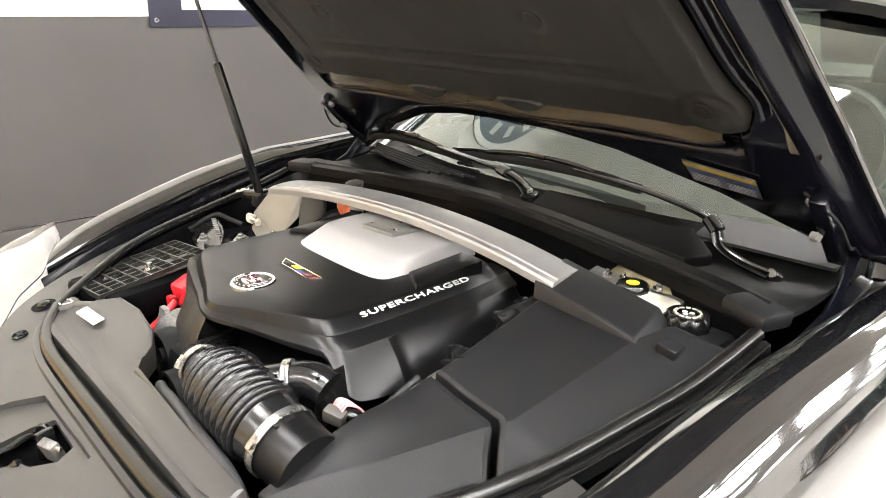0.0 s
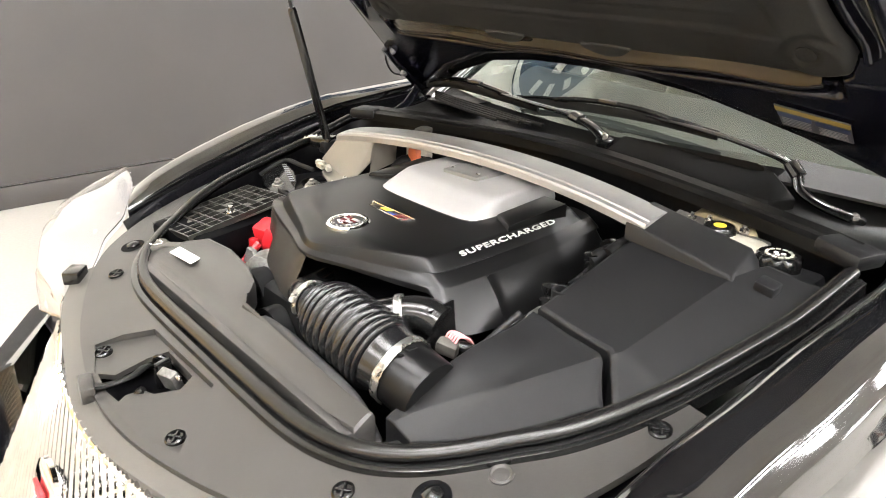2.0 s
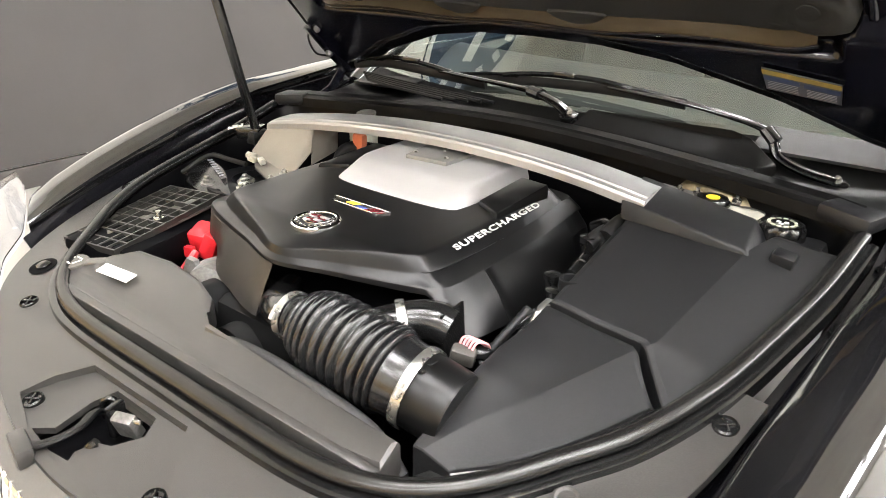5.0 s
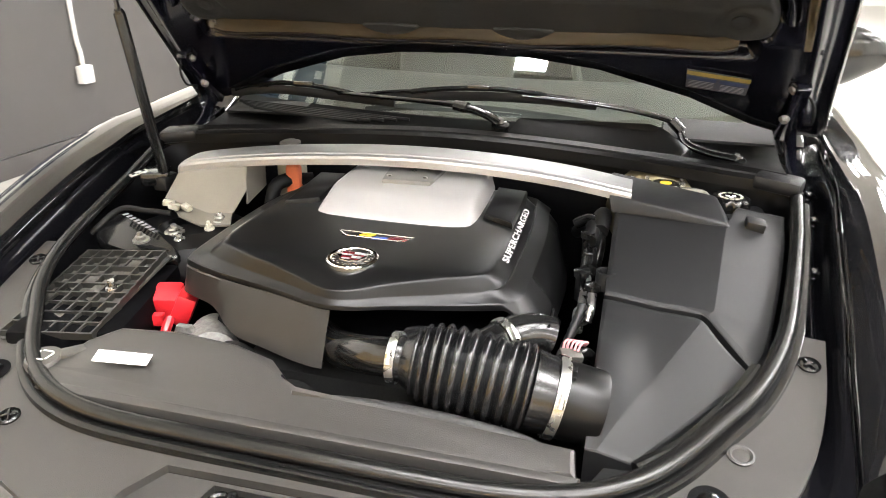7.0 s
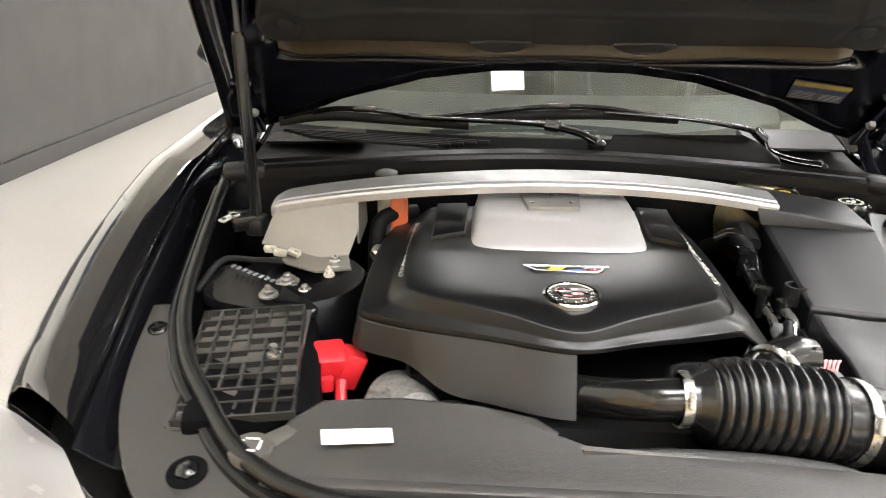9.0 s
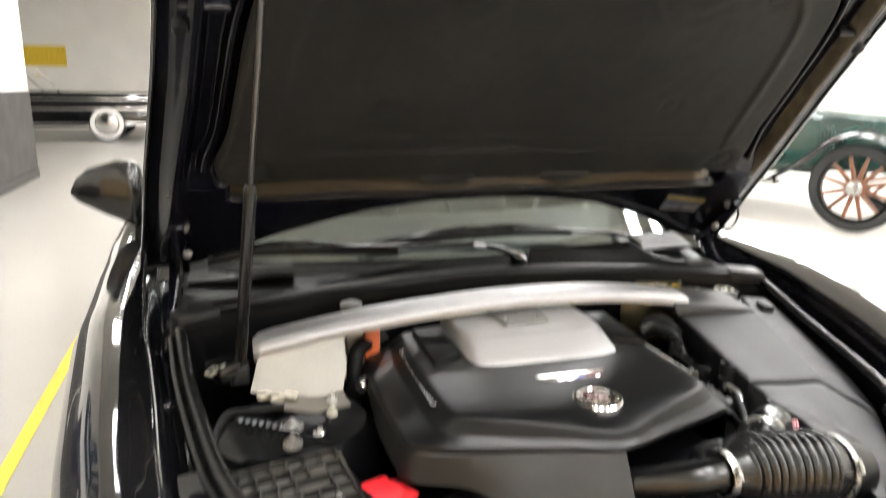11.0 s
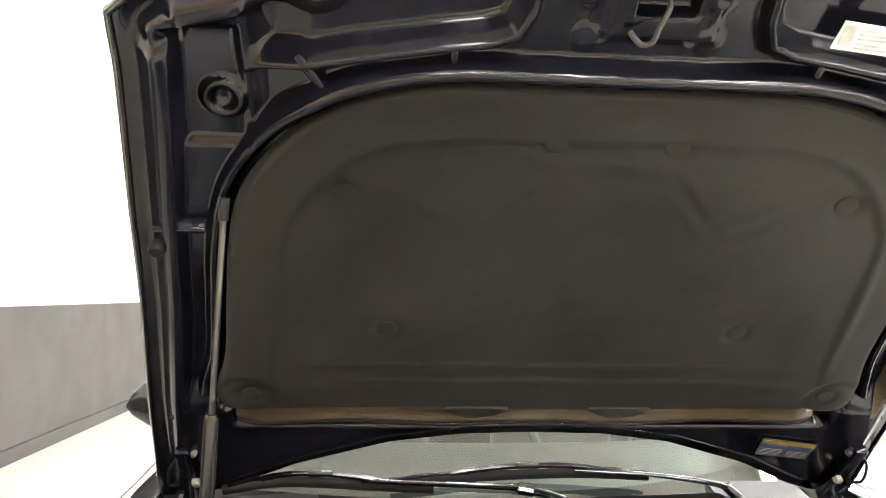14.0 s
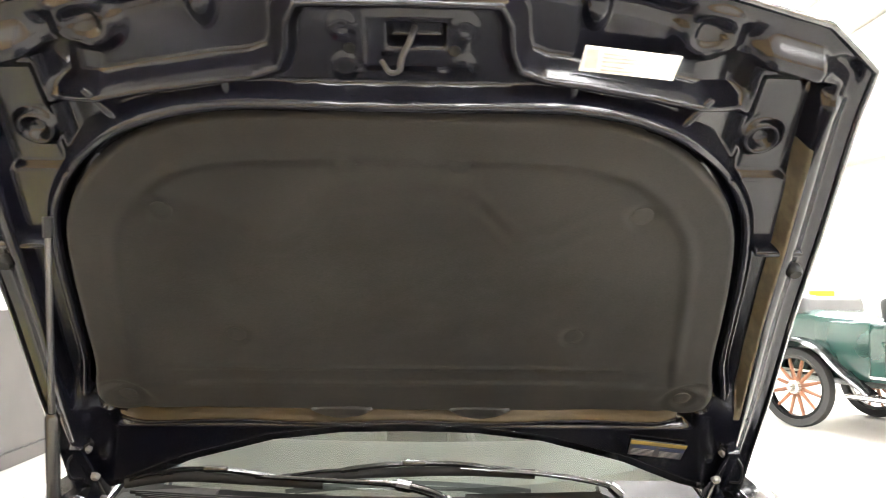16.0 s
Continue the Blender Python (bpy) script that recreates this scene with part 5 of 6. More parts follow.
for x, y, z, r, m in ((-0.438, 0.488, 0.808, 0.012, STEEL), (-0.517, 0.436, 0.792, 0.014, STEEL), (-0.474, 0.392, 0.79, 0.012, STEEL), (-0.443, 0.452, 0.802, 0.007, OFFWHITE), (-0.524, 0.34, 0.81, 0.011, CAST)):
    nut = part("tower_nut", lathe(B(), (x, y, z), (0, -0.1, 1), [(r * 1.5, -0.003), (r * 1.5, 0.001), (r * 1.4, 0.002), (r * 0.95, 0.0022), (r * 0.95, 0.008), (r * 0.8, 0.0095), (0, 0.0095)], 24), m, tower)
    part("stud", lathe(B(), (x, y - 0.001, z + 0.008), (0, -0.1, 1), [(r * 0.5, 0.0), (r * 0.5, 0.007), (r * 0.4, 0.0085), (0, 0.0085)], 12), m, nut)
for x, y, z, a in ((-0.562, 0.49, 0.833, 30), (-0.54, 0.478, 0.831, 10), (-0.515, 0.485, 0.829, -20)):
    plug = part("plug", box(B(), (x, y, z), (0.024, 0.015, 0.012), 0.003, (10, 12, a)), OFFWHITE, tower, "off-white plastic connector")
    part("plug_clip", box(B(), (x + 0.008, y - 0.006, z + 0.006), (0.012, 0.006, 0.005), 0.0015, (10, 12, a)), OFFWHITE, plug)
part("harness", tube(B(), catmull([(-0.66, 0.36, 0.80), (-0.63, 0.42, 0.835), (-0.58, 0.44, 0.83), (-0.53, 0.45, 0.826)], 6), 0.006, 8), DULL, tower)
part("shield", slab(B(), catmull([(-0.655, 0.385, 0.812), (-0.62, 0.42, 0.83), (-0.55, 0.405, 0.812), (-0.485, 0.365, 0.80), (-0.44, 0.34, 0.79), (-0.47, 0.322, 0.78), (-0.56, 0.335, 0.785), (-0.635, 0.35, 0.795)], 3, True), 0.02, 0.005), GLOSSP, tower, "black curved bracket with worn print")
for k in range(9):
    part("print_bar", box(B(), (-0.605 + 0.011 * k, 0.405 - 0.0035 * k, 0.832 - 0.0022 * k), (0.006, 0.012, 0.001), 0, (0, 10, -18)), GREYP, tower)
tab = part("latch_tab", slab(B(), [(-0.664, 0.505, 0.884), (-0.640, 0.532, 0.892), (-0.626, 0.522, 0.891), (-0.650, 0.494, 0.883)], 0.003, 0.001), STEEL, tower, "bare steel tab with two holes")
# black discs stand for the shaded holes of the tab
for x, y, z in ((-0.652, 0.506, 0.8852), (-0.639, 0.521, 0.8898)):
    part("tab_hole_disc", lathe(B(), (x, y, z), (-0.1, -0.2, 1), [(0.0045, 0), (0.0045, 0.0008), (0, 0.0008)], 14), PIT, tab)
part("relay_box", box(B(), (-0.625, 0.545, 0.872), (0.06, 0.06, 0.03), 0.005, (0, 0, 30)), GLOSSP, tower)

# ---- battery tray cover with an open grid
bat = part("battery_cover", box(B(), (-0.50, 0.185, 0.735), (0.19, 0.29, 0.07), 0.012, (0, 0, 14)), PIT, car, "black battery cover with a ribbed grid")
c0, ax_, ay_ = V(-0.515, 0.178, 0.776), V(0.93, 0.10, 0.06).normalized(), V(-0.18, 0.98, 0.10).normalized()
bm = B()
upv = ax_.cross(ay_).normalized()
rotm = Matrix((ax_, ay_, upv)).transposed().to_euler()
rd = tuple(math.degrees(a) for a in rotm)
for i in range(10):
    box(bm, c0 + ay_ * (-0.138 + i * 0.0306), (0.168, 0.0036, 0.013), 0, rd)
for j in range(9):
    for i in range(7):
        if (i, j) not in ((2, 1), (3, 1), (3, 4), (4, 6)):
            box(bm, c0 + ax_ * (-0.082 + 0.0273 * i) + ay_ * (-0.1227 + 0.0306 * j), (0.0036, 0.0306, 0.013), 0, rd)
part("rib_grid", bm, RIBM, bat, "dark plastic rib grid over grey cells")
part("grid_base", box(B(), c0 - upv * 0.006, (0.168, 0.276, 0.004), 0, rd), GRID, bat, "grey plastic floor of the cells")
for i, j in ((1, 1), (2, 1), (3, 4), (2, 5), (4, 7), (0, 3)):
    part("grid_tile", box(B(), c0 + ax_ * (-0.0684 + 0.0273 * i) + ay_ * (-0.1227 + 0.0306 * j) - upv * -0.001, (0.0232, 0.0266, 0.005), 0.001, rd), GRID, bat)
part("grid_post", lathe(B(), (-0.472, 0.183, 0.782), (0, 0, 1), [(0.012, 0), (0.011, 0.004), (0.007, 0.006), (0.006, 0.018), (0.0, 0.019)], 16), STEEL, bat)
redc = part("terminal_cap", box(B(), (-0.400, 0.238, 0.738), (0.05, 0.056, 0.06), 0.007, (14, 0, 16), 2), RED, car, "red plastic terminal cover")
part("cap_lip", box(B(), (-0.404, 0.196, 0.725), (0.036, 0.016, 0.024), 0.004, (0, 0, 16)), RED, redc)
part("cap_wing", box(B(), (-0.368, 0.236, 0.735), (0.035, 0.045, 0.06), 0.005, (0, 25, 20)), RED, redc)
part("red_cable", tube(B(), catmull([(-0.375, 0.20, 0.73), (-0.37, 0.16, 0.70), (-0.375, 0.12, 0.66), (-0.38, 0.1, 0.6)], 5), 0.009, 8), RED, redc)
br = part("alternator_bracket", slab(B(), [(-0.338, 0.14, 0.715), (-0.322, 0.143, 0.752), (-0.296, 0.143, 0.752), (-0.272, 0.14, 0.715)], 0.012, 0.003, down=V(0, 1, 0)), CAST, car, "cast aluminium lifting bracket")
part("pump_body", lathe(B(), (-0.27, 0.17, 0.70), (0.5, -1, 0.2), [(0.05, -0.05), (0.055, 0.0), (0.045, 0.04), (0.02, 0.05), (0, 0.05)], 24), CAST, br)
part("dipstick_loop", tube(B(), [V(-0.33 + 0.012 * math.cos(a), 0.335, 0.80 + 0.02 * math.sin(a)) for a in np.linspace(0, 2 * math.pi, 17)], 0.004, 6), YELLOW, block, "yellow dipstick loop")

# ---- radiator cover in front
RC = [(-0.425, -0.058, 0.748), (-0.44, -0.02, 0.753), (-0.415, 0.05, 0.764), (-0.375, 0.085, 0.775), (-0.27, 0.088, 0.782), (-0.16, 0.072, 0.785), (-0.085, 0.045, 0.787), (-0.055, 0.018, 0.785), (-0.03, -0.012, 0.778), (0.18, -0.010, 0.77), (0.362, -0.004, 0.76), (0.368, -0.045, 0.744), (0.2, -0.062, 0.744), (-0.2, -0.064, 0.745)]
rad = part("radiator_cover", slab(B(), [V(*p) for p in RC], 0.05, 0.008), PANEL, car, "matte black plastic radiator cover", 25)
part("sticker", slab(B(), [(-0.363, 0.012, 0.7745), (-0.272, 0.018, 0.7775), (-0.267, -0.005, 0.7735), (-0.357, -0.012, 0.7705)], 0.002), WHITE, rad, "white paper sticker")
part("radiator_lip", slab(B(), [(-0.40, -0.066, 0.748), (0.366, -0.062, 0.748), (0.372, -0.048, 0.7495), (-0.41, -0.05, 0.7515)], 0.02, 0.003), PANEL, rad)
cap = part("washer_cap", lathe(B(), (-0.450, -0.008, 0.752), (0, -0.1, 1), [(0.027, -0.02), (0.029, 0.003), (0.026, 0.008), (0.0, 0.009)], 28), GRID, car, "grey black washer filler cap with white symbols")
part("cap_tail", box(B(), (-0.415, 0.02, 0.757), (0.028, 0.045, 0.012), 0.005, (0, 0, -45)), GRID, cap)
for k in range(4):
    part("symbol_bar", box(B(), V(-0.450, -0.008, 0.7618) + V(0.012 * math.cos(k * 1.57), 0.012 * math.sin(k * 1.57), 0), (0.018, 0.003, 0.001), 0, (0, 0, 90 + 90 * k)), WHITE, cap)

# ---- air box and its lid
def air_crease(y):
    return interp(y, [0.01, 0.30, 0.32, 0.58, 0.66], [0.388, 0.530, 0.545, 0.578, 0.585])


def airpt(x, y):
    z = interp(y, [0.0, 0.31, 0.58, 0.70], [0.750, 0.817, 0.884, 0.912])
    hump = interp(y, [0.0, 0.022, 0.079, 0.135, 0.188, 0.26], [0.0, 0.001, 0.010, 0.019, 0.018, 0.004])
    return z - 0.24 * max(0.0, x - air_crease(y)) + hump * (1 - sstep(x, 0.385, 0.46))


def air_surface(x0, x1, y0, y1):
    """A moulded lid with a straight crease along it and a rim turned down all round."""
    def f(u, v):
        uu, vv = min(1, max(0, u)), min(1, max(0, v))
        y = y0(uu) * (1 - vv) + y1(uu) * vv
        c = min(air_crease(y), x1(y) - 0.02)
        x = x0(y) + (c - x0(y)) * uu / 0.6 if uu < 0.6 else c + (x1(y) - c) * (uu - 0.6) / 0.4
        d = min(min(u, 1 - u) / 0.02, min(v, 1 - v) / 0.02)
        return V(x, y, airpt(x, y) - 0.004 * (1 - min(1.0, d)) ** 2 - (0.12 if d <= 0 else 0.0))
    return f


def sheet(fn, nu, nv):
    bm = B()
    us = [0.0, 1e-6, 0.006] + [i / nu for i in range(1, nu)] + [0.994, 1 - 1e-6, 1.0]
    vs = [0.0, 1e-6, 0.006] + [i / nv for i in range(1, nv)] + [0.994, 1 - 1e-6, 1.0]
    g = [[bm.verts.new(fn(u, v)) for v in vs] for u in us]
    for i in range(len(us) - 1):
        for j in range(len(vs) - 1):
            bm.faces.new((g[i][j], g[i + 1][j], g[i + 1][j + 1], g[i][j + 1]))
    return bm


def split_y(u):
    return interp(u, [0, 0.55, 0.64, 1.0], [0.325, 0.312, 0.30, 0.225])


def seal_x(y):
    return interp(y, [v for _, v in SEAL_HALF[3:]], [x for x, _ in SEAL_HALF[3:]])


lid_fn = air_surface(lambda y: 0.373, lambda y: seal_x(y) - 0.018, split_y, lambda u: interp(u, [0, 0.6, 0.66, 1], [0.585, 0.575, 0.64, 0.66]))
airbox = part("air_box", sheet(lid_fn, 40, 40), PLASTIC, car, "grained black plastic air box lid", 13)
low_fn = air_surface(lambda y: 0.372, lambda y: interp(y, [0.0, 0.02, 0.225, 0.33], [0.43, 0.445, 0.605, 0.62]), lambda u: 0.008, lambda u: split_y(u) - 0.010)
part("lower_housing", sheet(low_fn, 40, 30), PLASTIC, airbox, "grained black plastic air box front", 13)
# the wedge that bridges to the brace
bm = B()
top = [V(0.357, 0.572, 0.918), V(0.359, 0.655, 0.938), V(0.56, 0.66, 0.905), V(0.575, 0.565, 0.884)]
foot = [V(0.366, 0.560, 0.884), V(0.352, 0.672, 0.89), V(0.59, 0.67, 0.86), V(0.585, 0.555, 0.876)]
loft(bm, [foot, top])
bmesh.ops.bevel(bm, geom=list(bm.edges), offset=0.004, segments=2, affect="EDGES", profile=0.5)
part("lid_wedge", bm, PLASTIC, airbox, "raised wedge of the lid")
part("lid_notch", lathe(B(), (0.372, 0.385, 0.836), (0, 0, 1), [(0.018, -0.03), (0.018, 0.002), (0.013, 0.002), (0.013, -0.03)], 20), PLASTIC, airbox)
part("lid_tab", box(B(), (0.628, 0.585, 0.878), (0.035, 0.03, 0.02), 0.004, (8, 8, 0)), PLASTIC, airbox)
part("duct_strip", tube(B(), catmull([(0.44, 0.0, 0.735), (0.50, 0.05, 0.75), (0.56, 0.13, 0.772), (0.60, 0.2, 0.79)], 5), 0.014, 8), GLOSSP, airbox, "glossy black duct edge")
part("duct_well", slab(B(), [(0.37, -0.05, 0.72), (0.48, -0.01, 0.725), (0.6, 0.15, 0.75), (0.42, 0.05, 0.73)], 0.03), DULL, airbox)

part("outlet_tube", tube(B(), [(0.312, 0.072, 0.781), (0.330, 0.0745, 0.7765), (0.350, 0.077, 0.7715), (0.380, 0.081, 0.764), (0.384, 0.0815, 0.763)], [0.0545, 0.0545, 0.0545, 0.0540, 0.0525], 36), SATIN, airbox, "smooth black outlet tube", 60)
for a in (1.2, 1.5):
    q = V(0.347, 0.0767, 0.7722) + V(0, -math.cos(a), math.sin(a)) * 0.0545
    part("lock_tab", box(B(), q, (0.010, 0.018, 0.004), 0.001, (math.degrees(a) - 90, 0, 0)), DULL, airbox)
# ---- intake hose
IP = [(-0.07, 0.19, 0.748), (-0.03, 0.140, 0.764), (0.003, 0.106, 0.780), (0.034, 0.080, 0.795), (0.068, 0.062, 0.807), (0.105, 0.055, 0.814)]
hose = part("intake_pipe", tube(B(), catmull(IP, 8), 0.0285, 28), GLOSSP, car, "glossy black plastic intake pipe", 50)
HC = catmull([(0.096, 0.055, 0.814), (0.13, 0.058, 0.810), (0.17, 0.062, 0.805), (0.22, 0.066, 0.798), (0.27, 0.068, 0.790), (0.300, 0.0705, 0.784), (0.328, 0.074, 0.777)], 28)
n = len(HC)
R = []
for i in range(n):
    s = i / (n - 1)
    base = interp(s, [0, 0.08, 0.19, 0.30, 0.70, 0.78, 0.92, 1], [0.0335, 0.0335, 0.050, 0.058, 0.0605, 0.057, 0.0545, 0.0545])
    w = (s - 0.16) * 17.4
    rib = 0.0048 * (abs(math.cos(w * math.pi)) ** 0.8 * 2 - 1.1) if 0.16 < s < 0.765 else 0.0
    R.append(base + rib)
part("bellows", tube(B(), HC, R, 40), RUBBER, hose, "ribbed black rubber bellows", 80)
part("lobe", lathe(B(), (0.118, 0.096, 0.800), (1, 0.25, -0.1), [(0.0, -0.03), (0.022, -0.028), (0.036, -0.018), (0.0405, 0.0), (0.0405, 0.03), (0.036, 0.045), (0.0, 0.06)], 28), RUBBER, hose, "smooth rubber swelling of the hose", 60)
HC2 = catmull([(0.20, 0.092, 0.806), (0.222, 0.116, 0.813), (0.241, 0.137, 0.818), (0.262, 0.154, 0.822), (0.285, 0.165, 0.822), (0.303, 0.171, 0.816)], 6)
part("branch_pipe", tube(B(), HC2, 0.0305, 24), GLOSSP, hose, "glossy black elbow pipe", 50)
part("elbow_fin", slab(B(), [(0.300, 0.148, 0.845), (0.300, 0.196, 0.85), (0.300, 0.205, 0.76), (0.300, 0.14, 0.76)], 0.004, 0.001, down=V(1, 0.3, 0)), GLOSSP, hose)


def clamp(c, d, r, w=0.011):
    c, d = V(*c), V(*d).normalized()
    k = part("hose_clamp", lathe(B(), c - d * w / 2, d, [(r, 0), (r + 0.0022, 0.0), (r + 0.003, w / 2), (r + 0.0022, w), (r, w)], 36), STEEL, hose, "bright steel hose clamp")
    out = V(0, -0.8, 0.5)
    out = (out - d * out.dot(d)).normalized()
    tang = d.cross(out)
    q = c + out * (r + 0.006)
    part("clamp_screw", tube(B(), [q - tang * 0.011, q - tang * 0.004, q - tang * 0.003, q + tang * 0.011], [0.0032, 0.0032, 0.0048, 0.0048], 8), STEEL, k)


clamp((0.101, 0.055, 0.814), (1, 0.02, -0.03), 0.0345, 0.012)
clamp((0.324, 0.0735, 0.778), (1, 0.12, -0.24), 0.0565, 0.014)
clamp((0.241, 0.137, 0.818), (0.68, 0.72, 0.12), 0.032, 0.013)
conn = part("sensor_plug", box(B(), (0.335, 0.158, 0.792), (0.036, 0.022, 0.024), 0.005, (10, 10, 25)), GRID, car, "grey connector with pink wires")
for k in range(5):
    part("wire", tube(B(), catmull([(0.324 + 0.0055 * k, 0.163, 0.802), (0.326 + 0.006 * k, 0.170, 0.812), (0.334 + 0.006 * k, 0.182, 0.808), (0.352, 0.198, 0.79)], 4), 0.0019, 6), PINK, conn)
loom = part("wiring_loom", tube(B(), catmull([(-0.03, 0.03, 0.73), (0.03, 0.014, 0.752), (0.12, 0.006, 0.762), (0.22, -0.001, 0.762), (0.31, 0.0, 0.745), (0.36, 0.0, 0.70)], 6), 0.010, 10), LOOM, car, "braided black wiring loom")
part("plug_boot", tube(B(), catmull([(0.342, 0.172, 0.792), (0.356, 0.185, 0.788), (0.366, 0.205, 0.766), (0.366, 0.22, 0.73)], 6), 0.010, 12), GLOSSP, conn)

# ---- fuel rail and fittings between cover and air box
rail = part("fuel_rail", tube(B(), catmull([(0.336, 0.31, 0.755), (0.336, 0.345, 0.772), (0.337, 0.40, 0.785), (0.338, 0.46, 0.797)], 5), 0.008, 14), STEEL, car, "bare steel fuel rail and fittings")
part("rail_joint", lathe(B(), (0.338, 0.455, 0.803), (0, 1, 0.2), [(0.015, 0), (0.016, 0.03), (0.011, 0.034), (0.011, 0.06), (0, 0.06)], 14), GLOSSP, rail)
part("rail_hose", tube(B(), catmull([(0.333, 0.51, 0.84), (0.336, 0.55, 0.85), (0.33, 0.60, 0.84), (0.3, 0.66, 0.8)], 5), 0.014, 10), DULL, rail)
part("rail_hose", tube(B(), catmull([(0.35, 0.54, 0.85), (0.352, 0.6, 0.862), (0.345, 0.65, 0.84)], 5), 0.016, 10), DULL, rail)
part("spring_line", tube(B(), catmull([(0.315, 0.24, 0.74), (0.33, 0.28, 0.775), (0.34, 0.32, 0.80)], 8), [0.007 + 0.0015 * (k % 2) for k in range(17)], 10), PLASTIC, rail)
for x, y, z in ((0.329, 0.406, 0.818), (0.329, 0.52, 0.848), (0.352, 0.372, 0.81)):
    part("valve", lathe(B(), (x, y, z), (0, 0, 1), [(0.01, -0.05), (0.01, -0.004), (0.014, -0.004), (0.014, 0.006), (0.0, 0.008)], 12), GLOSSP, rail)
for k, (x, y, z) in enumerate(((0.338, 0.335, 0.772), (0.337, 0.50, 0.815))):
    part("quick_joint", lathe(B(), (x, y, z), (0, 1, 0.3), [(0.0125, -0.012), (0.0145, -0.010), (0.0145, 0.008), (0.011, 0.012), (0.0, 0.012)], 14), ALU if k == 0 else GLOSSP, rail, "short pipe coupling")
part("breather_hose", tube(B(), catmull([(0.30, 0.60, 0.84), (0.325, 0.59, 0.856), (0.345, 0.565, 0.852), (0.352, 0.525, 0.828), (0.345, 0.47, 0.78)], 6), 0.011, 12), GLOSSP, rail)
part("wire_sleeve", tube(B(), catmull([(0.318, 0.225, 0.735), (0.322, 0.265, 0.76), (0.34, 0.30, 0.785), (0.352, 0.345, 0.80)], 8), [0.0045 + 0.001 * (k % 2) for k in range(25)], 8), RUBBER, rail, "ribbed wire sleeve")
part("side_pipe", tube(B(), catmull([(0.352, 0.375, 0.80), (0.353, 0.33, 0.795), (0.35, 0.31, 0.775)], 5), 0.008, 10), STEEL, rail)

# ---- fluid reservoirs at the rear corner
res = part("coolant_tank", box(B(), (0.60, 0.69, 0.845), (0.13, 0.10, 0.05), 0.015), PLASTIC, car, "black fluid reservoir")
bm = B()
c = V(0.593, 0.694, 0.868)
rings = []
for r, h in ((0.036, 0.0), (0.038, 0.004), (0.038, 0.022), (0.034, 0.028), (0.027, 0.0285), (0.026, 0.0275), (0.0005, 0.0275)):
    rings.append([c + V(0, 0, h) + V(math.cos(a), math.sin(a), 0) * (r + (0.0022 * math.cos(a * 10) if 0.003 < h < 0.025 else 0)) for a in np.linspace(0, 2 * math.pi, 81)[:-1]])
loft(bm, rings)
part("screw_cap", bm, GLOSSP, res, "black ribbed filler cap with white print", 50)
for k in range(12):
    a = k * math.pi / 6
    part("print_bar", box(B(), c + V(0.021 * math.cos(a), 0.021 * math.sin(a), 0.0285), (0.005, 0.0075, 0.001), 0, (0, 0, math.degrees(a))), OFFWHITE, res)
for dx, dy in ((-0.006, 0), (0.006, 0.002), (0, -0.008)):
    part("print_bar", box(B(), c + V(dx, dy, 0.0285), (0.007, 0.006, 0.001)), WHITE, res)
brake = part("brake_reservoir", box(B(), (0.505, 0.715, 0.862), (0.11, 0.07, 0.06), 0.018, None, 3), OFFWHITE, car, "translucent white brake fluid reservoir")
part("screw_cap", lathe(B(), (0.467, 0.718, 0.885), (0, 0, 1), [(0.03, 0), (0.031, 0.003), (0.031, 0.015), (0.027, 0.02), (0, 0.02)], 10), GLOSSP, brake, "black cap")
part("cap_print", lathe(B(), (0.467, 0.718, 0.905), (0, 0, 1), [(0.012, 0), (0.012, 0.001), (0, 0.001)], 18), YELLOW, brake, "yellow print on the cap")
boost = part("brake_booster", lathe(B(), (0.46, 0.80, 0.82), (0, -1, 0.1), [(0.10, -0.02), (0.11, 0.02), (0.08, 0.05), (0.0, 0.06)], 30), BRASS, car, "gold coated brake booster")
bracket = part("firewall_bracket", slab(B(), [(0.36, 0.70, 0.89), (0.55, 0.73, 0.88), (0.55, 0.765, 0.885), (0.36, 0.755, 0.90)], 0.01, 0.003), CAST, car, "bare metal firewall bracket")
for x, y in ((0.40, 0.735), (0.43, 0.745), (0.50, 0.75)):
    part("nut", lathe(B(), (x, y, 0.892), (0, 0, 1), [(0.009, 0), (0.009, 0.008), (0.004, 0.009), (0.004, 0.016), (0, 0.016)], 6), STEEL, bracket)
over = part("degas_bottle", box(B(), (-0.352, 0.665, 0.86), (0.055, 0.06, 0.10), 0.016, None, 3), OFFWHITE, car, "translucent bottle with orange coolant")
part("orange_fill", box(B(), (-0.332, 0.632, 0.86), (0.035, 0.022, 0.08), 0.008), ORANGE, over, "orange coolant level")
part("filler_cap", lathe(B(), (-0.365, 0.69, 0.922), (0, -0.1, 1), [(0.022, 0), (0.024, 0.012), (0.018, 0.015), (0, 0.015)], 24), GRID, over)
part("rear_hose", tube(B(), catmull([(-0.38, 0.60, 0.74), (-0.375, 0.60, 0.82), (-0.36, 0.62, 0.86), (-0.30, 0.66, 0.86)], 5), 0.016, 10), DULL, over)
part("clamp_end", lathe(B(), (-0.37, 0.555, 0.80), (0.4, -0.5, 0.7), [(0.014, 0), (0.015, 0.02), (0.01, 0.024), (0, 0.024)], 14), STEEL, over)


